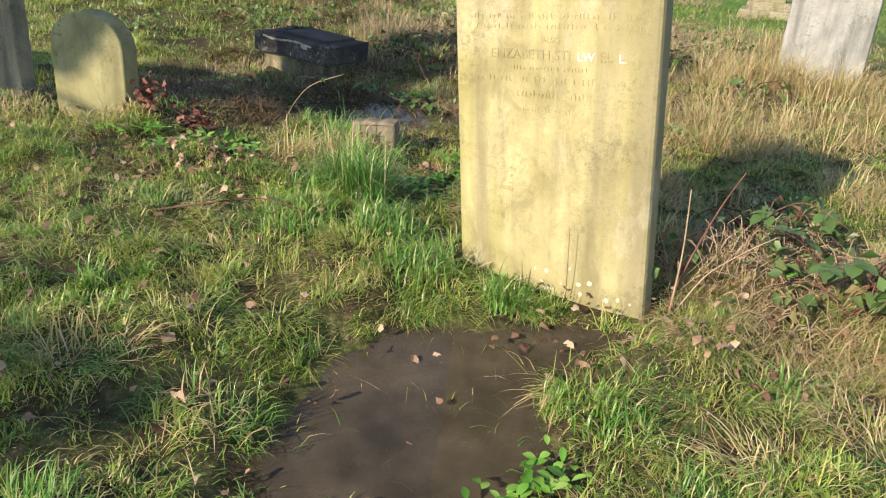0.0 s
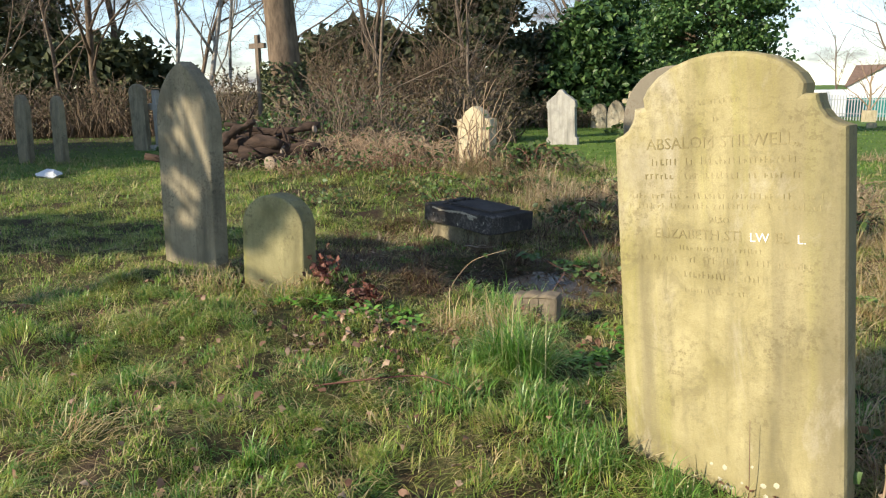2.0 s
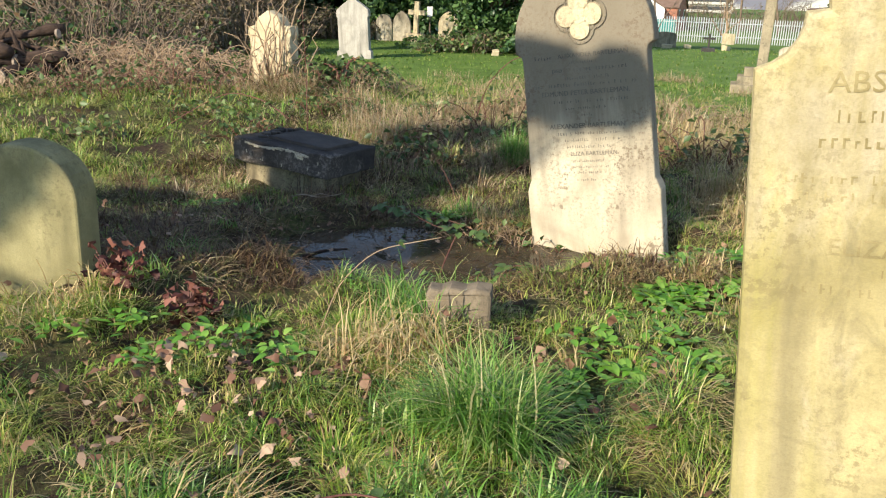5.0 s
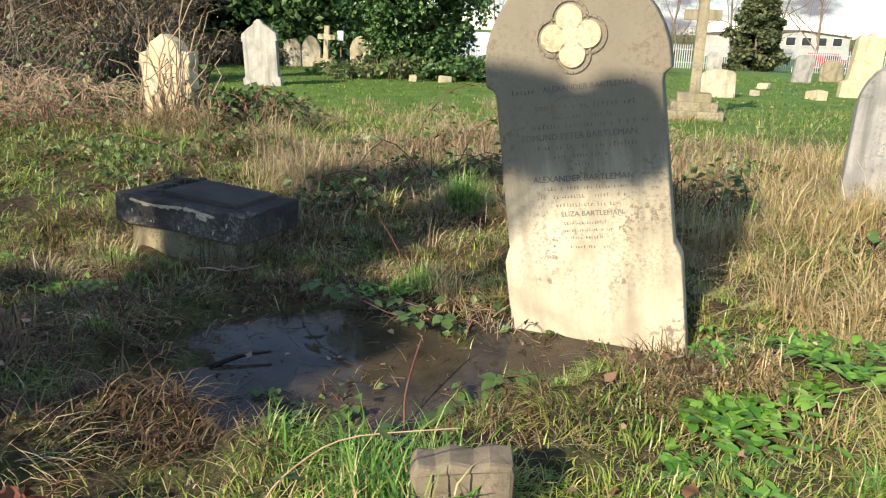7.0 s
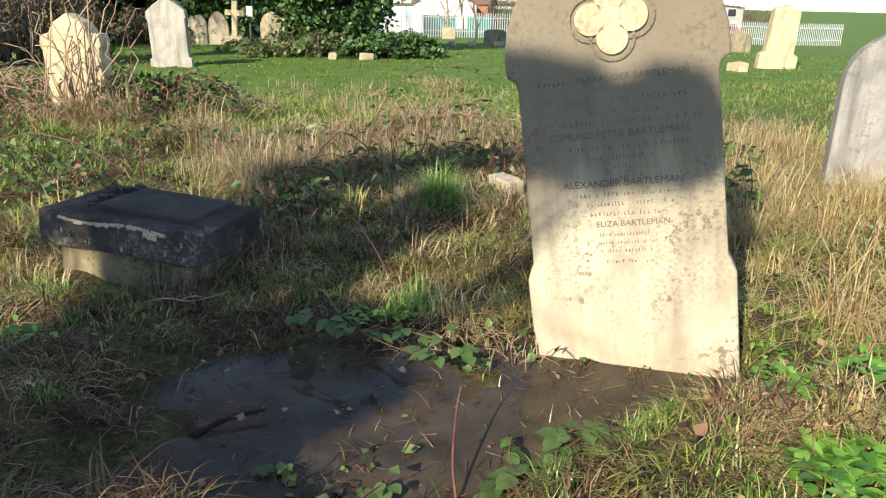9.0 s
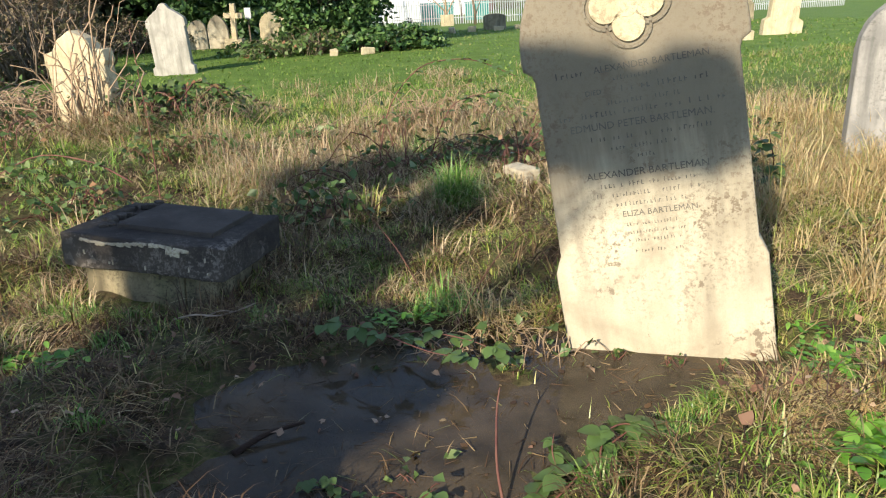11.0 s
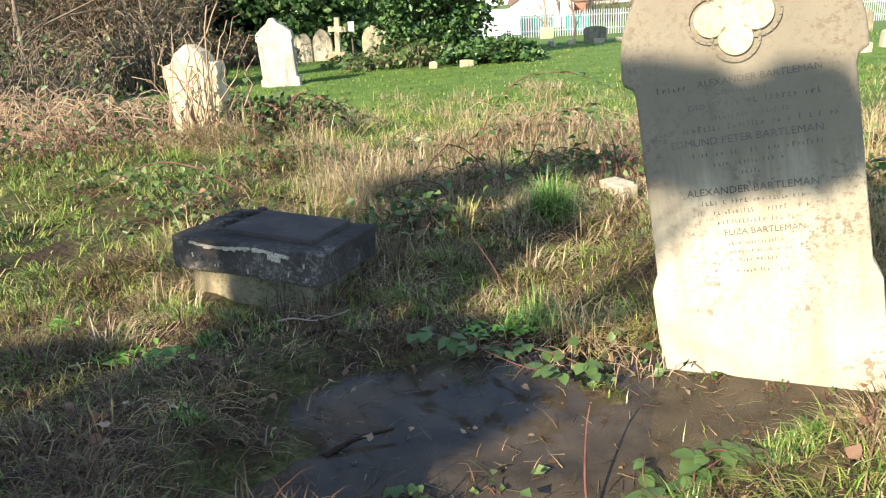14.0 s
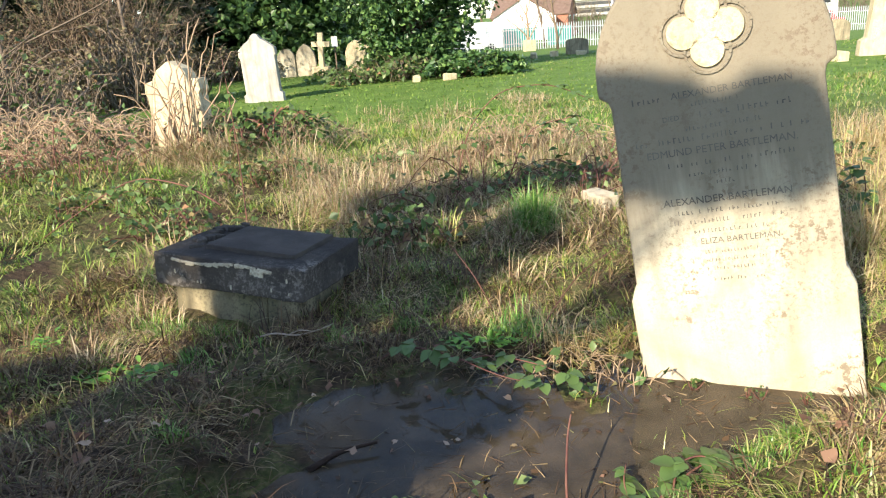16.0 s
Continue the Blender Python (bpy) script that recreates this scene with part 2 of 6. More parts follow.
M_TWIG = plain("grey_twig", (0.11, 0.086, 0.064), (0.25, 0.195, 0.145), 10, 0.9, 0)
M_BIRCH = plain("pale_birch_bark", (0.22, 0.2, 0.17), (0.55, 0.52, 0.46), 5, 0.85, 0.3, stretch=(1, 1, 2))
M_CANE = plain("bramble_cane", (0.09, 0.03, 0.03), (0.20, 0.10, 0.07), 12, 0.7, 0.2)
M_THATCH = plain("dry_cane", (0.22, 0.15, 0.095), (0.44, 0.33, 0.22), 9, 0.85, 0)
M_LOG = plain("rotting_log", (0.016, 0.011, 0.009), (0.095, 0.062, 0.045), 9, 0.9, 0.8, stretch=(0.3, 1, 1))
M_CUT = plain("sawn_wood", (0.20, 0.15, 0.11), (0.44, 0.36, 0.28), 9, 0.85, 0.3)
M_STEEL = plain("galvanised_steel", (0.40, 0.43, 0.45), (0.56, 0.59, 0.60), 6, 0.5, 0.05, 0.4)
M_WALLWHITE = plain("white_render", (0.74, 0.75, 0.76), (0.84, 0.85, 0.86), 1.2, 0.85, 0.05)
M_ROOF = plain("brown_roof_tile", (0.13, 0.085, 0.065), (0.20, 0.14, 0.11), 3, 0.85, 0.4)
M_GLASS = plain("dark_window", (0.03, 0.035, 0.04), (0.05, 0.055, 0.06), 2, 0.1, 0, 0.6)
M_CONCRETE = plain("pale_concrete", (0.42, 0.40, 0.36), (0.55, 0.53, 0.48), 1.0, 0.9, 0.05)
M_TEAL = plain("teal_painted_metal", (0.02, 0.20, 0.19), (0.04, 0.30, 0.27), 4, 0.5, 0.05)
M_BRICK = plain("red_brick", (0.26, 0.11, 0.075), (0.38, 0.18, 0.12), 6, 0.9, 0.2)
M_VAN = plain("white_vehicle_paint", (0.75, 0.76, 0.78), (0.82, 0.83, 0.85), 1, 0.3, 0, 0.5)
M_TYRE = plain("black_rubber", (0.015, 0.015, 0.015), (0.03, 0.03, 0.03), 8, 0.8, 0.1)
M_REDCAR = plain("red_vehicle_paint", (0.42, 0.03, 0.03), (0.5, 0.05, 0.04), 1, 0.3, 0, 0.5)
M_PAINT = plain("white_chalky_paint", (0.78, 0.76, 0.70), (0.86, 0.84, 0.80), 30, 0.8, 0.1)
M_IRON = plain("black_iron", (0.02, 0.02, 0.02), (0.05, 0.045, 0.04), 20, 0.6, 0.2)


def ground_mat():
    m, nt, b = node_mat("rough_turf_and_soil")
    g = nt.nodes.new("ShaderNodeNewGeometry")
    pos = g.outputs["Position"]
    fine = noise_node(nt, pos, 26, 6, 0.7)
    mid = noise_node(nt, pos, 3.0, 5, 0.65)
    turf = ramp_node(nt, fine, [(0.3, (0.03, 0.032, 0.013)), (0.5, (0.085, 0.10, 0.03)), (0.72, (0.22, 0.18, 0.085))])
    soil = ramp_node(nt, fine, [(0.3, (0.022, 0.015, 0.010)), (0.7, (0.10, 0.07, 0.042))])
    near = mix_node(nt, ramp_node(nt, mid, [(0.42, gray(0)), (0.6, gray(1))]), soil, turf)
    lawn = ramp_node(nt, noise_node(nt, pos, 1.4, 8, 0.75), [(0.25, (0.06, 0.11, 0.02)), (0.55, (0.11, 0.19, 0.035)), (0.8, (0.24, 0.25, 0.08))])
    rough = ramp_node(nt, noise_node(nt, pos, 1.1, 6, 0.7), [(0.35, (0.05, 0.04, 0.024)), (0.6, (0.085, 0.085, 0.035))])
    sep = nt.nodes.new("ShaderNodeSeparateXYZ")
    nt.links.new(pos, sep.inputs[0])
    # the mown lawn lies past the rough ground, open to the east
    def step(sock, lo, hi):
        r = nt.nodes.new("ShaderNodeMapRange")
        r.inputs["From Min"].default_value = lo
        r.inputs["From Max"].default_value = hi
        nt.links.new(sock, r.inputs["Value"])
        return r.outputs["Result"]
    far = mix_node(nt, step(sep.outputs["X"], -15.0, -11.0), rough, lawn)
    col = mix_node(nt, step(sep.outputs["Y"], 10.5, 13.5), near, far)
    nt.links.new(col, b.inputs["Base Color"])
    b.inputs["Roughness"].default_value = 0.9
    b.inputs["Specular IOR Level"].default_value = 0.2
    bump_node(nt, b, fine, 0.8, 0.03)
    return m


M_GROUND = ground_mat()


def water_mat():
    m, nt, b = node_mat("murky_puddle_water")
    g = nt.nodes.new("ShaderNodeNewGeometry")
    col = ramp_node(nt, noise_node(nt, g.outputs["Position"], 4.5, 5, 0.6), [(0.35, (0.055, 0.046, 0.034)), (0.7, (0.135, 0.108, 0.075))])
    nt.links.new(col, b.inputs["Base Color"])
    b.inputs["Roughness"].default_value = 0.025
    b.inputs["IOR"].default_value = 1.33
    b.inputs["Specular IOR Level"].default_value = 0.36
    tr = nt.nodes.new("ShaderNodeBsdfTransparent")
    tr.inputs["Color"].default_value = (0.55, 0.45, 0.32, 1)
    mx = nt.nodes.new("ShaderNodeMixShader")
    mx.inputs[0].default_value = 0.35
    nt.links.new(b.outputs[0], mx.inputs[1])
    nt.links.new(tr.outputs[0], mx.inputs[2])
    nt.links.new(mx.outputs[0], nt.nodes["Material Output"].inputs["Surface"])
    bump_node(nt, b, noise_node(nt, g.outputs["Position"], 18, 3, 0.5), 0.025, 0.01)
    return m


M_WATER = water_mat()


# ---- mesh helpers ----
def hashed(ix, iy, seed):
    h = (ix * 374761393 + iy * 668265263 + seed * 974634777) & 0x7FFFFFFF
    h = ((h ^ (h >> 13)) * 1274126177) & 0x7FFFFFFF
    return ((h ^ (h >> 16)) & 0xFFFF) / 65535.0


def vnoise(x, y, seed=0):
    """Smooth value noise on arrays, 0 to 1."""
    x, y = np.asarray(x, float), np.asarray(y, float)
    ix, iy = np.floor(x).astype(np.int64), np.floor(y).astype(np.int64)
    fx, fy = x - ix, y - iy
    fx, fy = fx * fx * (3 - 2 * fx), fy * fy * (3 - 2 * fy)
    a, b = hashed(ix, iy, seed), hashed(ix + 1, iy, seed)
    c, d = hashed(ix, iy + 1, seed), hashed(ix + 1, iy + 1, seed)
    return (a * (1 - fx) + b * fx) * (1 - fy) + (c * (1 - fx) + d * fx) * fy


def raw_mesh(name, verts, faces, mat=None, smooth=False):
    """A mesh from arrays; faces is one array of triangles or quads, or a list of such arrays."""
    me = bpy.data.meshes.new(name)
    if isinstance(faces, np.ndarray):
        faces = [faces]
    verts = np.asarray(verts, np.float32)
    loops = np.concatenate([f.ravel() for f in faces]).astype(np.int32)
    sizes = np.concatenate([np.full(len(f), f.shape[1], np.int32) for f in faces])
    starts = np.concatenate([[0], np.cumsum(sizes)[:-1]]).astype(np.int32)
    me.vertices.add(len(verts))
    me.vertices.foreach_set("co", verts.ravel())
    me.loops.add(len(loops))
    me.loops.foreach_set("vertex_index", loops)
    me.polygons.add(len(sizes))
    me.polygons.foreach_set("loop_start", starts)
    me.polygons.foreach_set("loop_total", sizes)
    if smooth:
        me.polygons.foreach_set("use_smooth", np.ones(len(sizes), bool))
    me.update(calc_edges=True)
    me.validate()
    if mat:
        me.materials.append(mat)
    return me


class Soup:
    """Gathers pieces of one mesh."""

    def __init__(self):
        self.v, self.f, self.n = [], {3: [], 4: []}, 0

    def add(self, verts, *faces):
        for f in faces:
            f = np.asarray(f)
            self.f[f.shape[1]].append(f + self.n)
        self.v.append(np.asarray(verts, float))
        self.n += len(verts)

    def tube(self, pts, radii, sides=5):
        pts = np.asarray(pts, float)
        tang = np.gradient(pts, axis=0)
        tang /= np.linalg.norm(tang, axis=1)[:, None] + 1e-9
        ref = np.array([0.0, 0, 1]) if abs(tang[:, 2]).mean() < 0.8 else np.array([1.0, 0, 0])
        s = np.cross(tang, ref)
        s /= np.linalg.norm(s, axis=1)[:, None] + 1e-9
        n = np.cross(s, tang)
        a = np.linspace(0, 2 * np.pi, sides, endpoint=False)
        ring = np.cos(a)[None, :, None] * s[:, None] + np.sin(a)[None, :, None] * n[:, None]
        verts = (pts[:, None] + ring * np.asarray(radii, float)[:, None, None]).reshape(-1, 3)
        k = len(pts)
        i, j = np.meshgrid(np.arange(k - 1), np.arange(sides), indexing="ij")
        q = np.stack([i * sides + j, i * sides + (j + 1) % sides, (i + 1) * sides + (j + 1) % sides, (i + 1) * sides + j], -1).reshape(-1, 4)
        caps = [[(b * sides, b * sides + m + (1 if b else 2) - 0, b * sides + m + (2 if b else 1)) for m in range(sides - 2)] for b in (0, k - 1)]
        self.add(verts, q, np.array(caps[0] + caps[1]))

    def slivers(self, roots, tips, width, rng):
        """Thin twigs, one tapering blade each."""
        roots, tips = np.asarray(roots), np.asarray(tips)
        n = len(roots)
        e = np.cross(tips - roots, rng.normal(size=(n, 3)))
        e *= (np.asarray(width) * 0.5 / (np.linalg.norm(e, axis=1) + 1e-9))[:, None]
        self.add(np.stack([roots - e, roots + e, tips], 1).reshape(-1, 3), np.arange(n * 3).reshape(-1, 3))

    def cards(self, centers, size, rng, flat=0.0, aspect=1.6):
        """Small folded leaves turned at random."""
        n = len(centers)
        size = np.broadcast_to(np.asarray(size, float), (n,))
        d = rng.normal(size=(n, 3))
        d[:, 2] *= 1 - flat
        d /= np.linalg.norm(d, axis=1)[:, None]
        e = np.cross(d, rng.normal(size=(n, 3)) * (1 - flat) + np.array([0, 0, flat * 3]))
        e /= np.linalg.norm(e, axis=1)[:, None] + 1e-9
        l, w = (size * aspect * 0.5)[:, None], (size * 0.5)[:, None]
        up = np.cross(e, d) * w * 0.5
        c = np.asarray(centers)
        verts = np.stack([c - d * l, c + e * w + up, c + d * l, c - e * w + up], 1).reshape(-1, 3)
        o = np.arange(n)[:, None] * 4
        self.add(verts, np.concatenate([o + [[0, 1, 2]], o + [[0, 2, 3]]]))

    def ovals(self, centers, size, rng, flat=0.0, aspect=1.5, curl=0.5):
        """Rounded, curled leaves turned at random."""
        n = len(centers)
        size = np.broadcast_to(np.asarray(size, float), (n,))
        d = rng.normal(size=(n, 3))
        d[:, 2] *= 1 - flat
        d /= np.linalg.norm(d, axis=1)[:, None]
        e = np.cross(d, rng.normal(size=(n, 3)) * (1 - flat) + np.array([0, 0, flat * 3]))
        e /= np.linalg.norm(e, axis=1)[:, None] + 1e-9
        u = np.cross(e, d)
        l, w = (size * aspect * 0.5)[:, None], (size * 0.5)[:, None]
        cu = (rng.uniform(0.1, 1.0, n) * curl)[:, None]
        c = np.asarray(centers)
        pts = [c - d * l]
        for t, k in ((-0.55, 0.7), (0.1, 1.0), (0.65, 0.62)):
            for s in (-1, 1):
                pts.append(c + d * l * t + e * w * k * s * rng.uniform(0.75, 1.15, (n, 1)) + u * w * cu * (k + abs(t)))
        pts += [c + d * l + u * w * cu * 1.4]
        verts = np.stack(pts, 1)
        verts = (verts + rng.normal(0, 0.10, verts.shape) * size[:, None, None] * curl).reshape(-1, 3)
        o = np.arange(n)[:, None] * 8
        self.add(verts, np.concatenate([o + [[0, 2, 1]], o + [[5, 6, 7]]]), np.concatenate([o + [[1, 2, 4, 3]], o + [[3, 4, 6, 5]]]))

    def mesh(self, name, mat, smooth=False):
        faces = [np.concatenate(f) for f in (self.f[3], self.f[4]) if f]
        return raw_mesh(name, np.concatenate(self.v), faces, mat, smooth)


def part(name, data, material, parent, label=""):
    """Links a bmesh or a mesh as one mesh object under a thing."""
    if isinstance(data, bmesh.types.BMesh):
        me = bpy.data.meshes.new(name)
        data.to_mesh(me)
        data.free()
        me.materials.append(material)
    else:
        me = data
    ob = new(name, me)
    ob.parent = parent
    return tagged(ob, label)


def thing(name, m, label, category, group="", kind=""):
    ob = new(name)
    ob.empty_display_size = 0.1
    ob.matrix_world = m
    return tagged(ob, label, category, group, kind)


def box(bm, cx, cy, cz, sx, sy, sz, bevel=0.0, turn=None):
    r = bmesh.ops.create_cube(bm, size=1.0)
    mt = Matrix.Translation((cx, cy, cz)) @ (turn or Matrix()) @ Matrix.Diagonal((sx, sy, sz, 1))
    bmesh.ops.transform(bm, matrix=mt, verts=r["verts"])
    if bevel:
        edges = list({e for v in r["verts"] for e in v.link_edges})
        bmesh.ops.bevel(bm, geom=edges, offset=bevel, segments=2, affect="EDGES", profile=0.6)
    return bm


def slab(outline, depth, bevel=0.012, rough=0.0, seed=0):
    """An upright slab with the outline in x and z; its face lies at y = 0 and its back at y = depth."""
    bm = bmesh.new()
    front = [bm.verts.new((x, 0, z)) for x, z in outline]
    f = bm.faces.new(front)
    ext = bmesh.ops.extrude_face_region(bm, geom=[f])
    vs = [e for e in ext["geom"] if isinstance(e, bmesh.types.BMVert)]
    bmesh.ops.translate(bm, verts=vs, vec=(0, depth, 0))
    bmesh.ops.recalc_face_normals(bm, faces=bm.faces)
    rim = [e for e in bm.edges if abs(e.verts[0].co.y - e.verts[1].co.y) < 1e-6]
    bmesh.ops.bevel(bm, geom=rim, offset=bevel, segments=2, affect="EDGES", profile=0.5)
    if rough:
        for v in bm.verts:
            v.co += rough * Vector(noise.noise_vector(v.co * 9 + Vector((seed * 3.1, 0, 0))))
    return bm


def arc(cx, cz, r, a0, a1, n=10, rz=None):
    return [(cx + r * math.cos(radians(a)), cz + (rz or r) * math.sin(radians(a))) for a in np.linspace(a0, a1, n)]


def text_mesh(words, size, depth=0.0012):
    cu = bpy.data.curves.new("lettering", "FONT")
    cu.body, cu.size, cu.align_x = words, size, "CENTER"
    cu.extrude = depth
    cu.resolution_u = 2
    tmp = bpy.data.objects.new("lettering", cu)
    scene.collection.objects.link(tmp)
    me = bpy.data.meshes.new_from_object(tmp)
    bpy.data.objects.remove(tmp)
    me.materials.clear()
    return me


def lettering(parent, words, size, x, z, material, label="", stretch=1.0, y=-0.0006):
    me = text_mesh(words, size)
    me.transform(Matrix.Translation((x, y, z)) @ Matrix.Rotation(radians(90), 4, "X") @ Matrix.Diagonal((stretch, 1, 1, 1)))
    me.materials.append(material)
    return tagged(part("lettering", me, material, parent, label), kind="stuff")


def worn_line(parent, width, height, x, z, material, rng, y=-0.0008):
    """A line of inscription too worn to read: short upright bars of the height of its letters."""
    bm = bmesh.new()
    px = -width / 2
    while px < width / 2:
        w = height * rng.uniform(0.3, 0.6)
        if rng.random() > 0.2:
            hh = height * rng.uniform(0.45, 0.95)
            box(bm, x + px, y, z + hh / 2, w * 0.35, 0.0016, hh)
            if rng.random() > 0.4:
                box(bm, x + px + w * 0.4, y, z + hh * rng.choice((0.1, 0.5, 0.9)), w * 0.6, 0.0016, height * 0.16)
        px += w + height * 0.28
    return tagged(part("worn_lettering", bm, material, parent), kind="stuff")


# ---- ground ----
KNOLLS = [(-2.12, 4.7, 0.33), (-3.1, 5.3, 0.27), (-0.4, 4.2, 0.17), (-1.5, 2.6, 0.24), (0.0, 0.0, 0.16), (1.2, 2.2, 0.14), (1.6, 5.0, 0.10),
          (-1.35, 7.3, -0.035), (-1.3, 7.9, 0.02), (0.3, 7.8, 0.06), (2.4, 7.4, 0.14), (-2.3, 12.0, 0.26), (-5.5, 12.5, 0.16), (-4.5, 8.0, 0.20), (0.4, 10.0, 0.10), (-3.0, 1.0, 0.24), (2.8, 4.0, 0.16)]
POOLS = [(0.085, [(-0.05, 1.80, 0.46, 0.44), (0.08, 2.25, 0.42, 0.28), (0.42, 2.42, 0.32, 0.14)]),
         (0.0, [(-0.62, 6.12, 0.62, 0.50), (0.50, 5.82, 0.62, 0.26), (-1.0, 5.65, 0.48, 0.34), (-0.2, 5.72, 0.55, 0.36), (-0.55, 5.35, 0.45, 0.30), (0.22, 6.22, 0.30, 0.22)])]


def pool_depth(x, y, ells):
    """Below 0 within the pool, 1 at about twice its size."""
    d = np.full(np.shape(x), 9.0)
    for cx, cy, rx, ry in ells:
        d = np.minimum(d, np.sqrt(((x - cx) / rx) ** 2 + ((y - cy) / ry) ** 2) - 1)
    return d + 0.34 * (vnoise(x * 5.0, y * 5.0, 3) - 0.5) + 0.22 * (vnoise(x * 14, y * 14, 4) - 0.5)


def height(x, y):
    x, y = np.asarray(x, float), np.asarray(y, float)
    top, wsum = np.full(x.shape, 0.02 * 0.03), np.full(x.shape, 0.02)
    for kx, ky, kz in KNOLLS:
        w = np.exp(-((x - kx) ** 2 + (y - ky) ** 2) / (2 * 1.05 ** 2))
        top, wsum = top + w * kz, wsum + w
    z = top / wsum
    near = np.exp(-((x / 14) ** 2 + ((y - 5) / 14) ** 2))
    z = z + near * (0.10 * (vnoise(x * 2.3, y * 2.3, 1) - 0.5) + 0.10 * (vnoise(x * 4.4, y * 4.4, 2) - 0.5) + 0.07 * (vnoise(x * 10.5, y * 10.5, 5) - 0.5))
    # trodden level along the foot of the yellow stone
    w = 0.85 * np.exp(-(((x - 0.482) * 0.83 - (y - 2.78) * 0.556) / 0.5) ** 4 - (((x - 0.482) * 0.556 + (y - 2.78) * 0.83) / 0.22) ** 2)
    z = z * (1 - w) + 0.105 * w
    for level, ells in POOLS:
        d = pool_depth(x, y, ells)
        w = np.clip(d / 0.55, 0, 1)
        w = w * w * (3 - 2 * w)
        z = (level + 0.006 + np.minimum(d, 0) * 0.07) * (1 - w) + z * w
    r = np.hypot(x, y)
    return z - 0.033 * np.clip(r - 28, 0, 45)


def spaced(lo, hi, n, mid, pull):
    s = np.linspace(-1, 1, n)
    t = np.sinh(s * pull) / np.sinh(pull)
    return np.where(t < 0, mid + t * (mid - lo), mid + t * (hi - mid))


gx = spaced(-900, 900, 250, 0.0, 8.0)
gy = spaced(-900, 900, 290, 4.5, 8.0)
GX, GY = np.meshgrid(gx, gy)
verts = np.stack([GX, GY, height(GX, GY)], -1).reshape(-1, 3)
ci, ri = np.meshgrid(np.arange(len(gx) - 1), np.arange(len(gy) - 1))
o = ri * len(gx) + ci
quads = np.stack([o, o + 1, o + len(gx) + 1, o + len(gx)], -1).reshape(-1, 4)
tagged(new("ground", raw_mesh("ground", verts, quads, M_GROUND, True)), "uneven boggy churchyard turf with bare soil patches", "ground", kind="structure")

for level, ells in POOLS:
    xs = [c[0] - c[2] * 1.3 for c in ells] + [c[0] + c[2] * 1.3 for c in ells]
    ys = [c[1] - c[3] * 1.3 for c in ells] + [c[1] + c[3] * 1.3 for c in ells]
    wx, wy = np.meshgrid(np.linspace(min(xs), max(xs), 40), np.linspace(min(ys), max(ys), 40))
    wz = np.full(wx.shape, level)
    oo = (np.arange(39)[:, None] * 40 + np.arange(39)[None, :]).ravel()
    keep = (pool_depth(wx, wy, ells).ravel()[oo] < 0.5)
    oo = oo[keep]
    me = raw_mesh("puddle", np.stack([wx, wy, wz], -1).reshape(-1, 3), np.stack([oo, oo + 1, oo + 41, oo + 40], -1), M_WATER, True)
    tagged(new("water", me), "shallow murky rainwater puddle lying on the grass", "puddle", kind="structure")


def rest(x, y):
    return float(height(np.array([x]), np.array([y]))[0])


# ---- gravestones ----
rng = np.random.default_rng(7)
prng = random.Random(5)


def headstone(x, y, turn, outline, depth, mat, label, lean=0.0, back=0.0, sink=0.12, bevel=0.012, rough=0.0, group="weathered gravestones", z=None):
    """turn: the way that the stone's width runs; lean: degrees its top goes to the west; back: degrees its top goes backwards."""
    base = rest(x, y) if z is None else z
    root = thing("gravestone", pose(x, y, base, 0, 0, turn) @ pose(0, 0, 0, 0, -lean, 0) @ pose(0, 0, 0, -back, 0, 0), label, "gravestone", group)
    low = [(px, pz - (sink if pz <= 0.001 else 0)) for px, pz in outline]
    part("slab", slab(low, depth, bevel, rough), mat, root)
    return root


def round_top(hw, shoulder, top, n=14):
    return [(-hw, 0), (hw, 0), (hw, shoulder)] + arc(0, shoulder, hw, 0, 180, n, top - shoulder)[1:-1] + [(-hw, shoulder)]


def lancet(hw, shoulder, top, n=9):
    h = top - shoulder
    r = (hw * hw + h * h) / (2 * hw)
    a = math.degrees(math.asin(min(1, h / r)))
    right = arc(hw - r, shoulder, r, 0, a, n)
    return [(-hw, 0), (hw, 0)] + right + [(-px, pz) for px, pz in reversed(right[:-1])]


# yellow stone by the first puddle: arched head between scooped shoulders
half = [(0.41, 0.0), (0.413, 1.31)] + [(0.413 - 0.088 * math.sin(radians(a)), 1.315 + 0.100 * (1 - math.cos(radians(a)))) for a in (20, 40, 60, 75, 90)] + [(0.285, 1.418)]
half += [(0.296 * math.cos(radians(a)), 1.415 + 0.165 * math.sin(radians(a))) for a in (12, 25, 40, 55, 70, 82)]
outline = half + [(0, 1.58)] + [(-px, pz) for px, pz in reversed(half)]
yellow = headstone(0.482, 2.80, -33.8, outline, 0.105, M_YELLOW, "tall yellow lichened sandstone gravestone with scooped shoulders beside a puddle", lean=5.0, sink=0.2, bevel=0.018, z=0.10)
lettering(yellow, "ABSALOM STILWELL,", 0.058, 0.0, 1.262, M_LETTER, "worn cut capital letters", 1.02)
lettering(yellow, "ALSO", 0.030, 0.0, 1.0, M_LETTER)
lettering(yellow, "ELIZABETH STI", 0.050, -0.085, 0.94, M_LETTER, "worn cut capital letters", 1.02)
lettering(yellow, "LW", 0.044, 0.140, 0.94, M_PAINT, "white painted letters", 1.0)
lettering(yellow, "EL", 0.050, 0.216, 0.94, M_LETTER)
lettering(yellow, "L.", 0.042, 0.278, 0.94, M_PAINT, "white painted letters", 1.0)
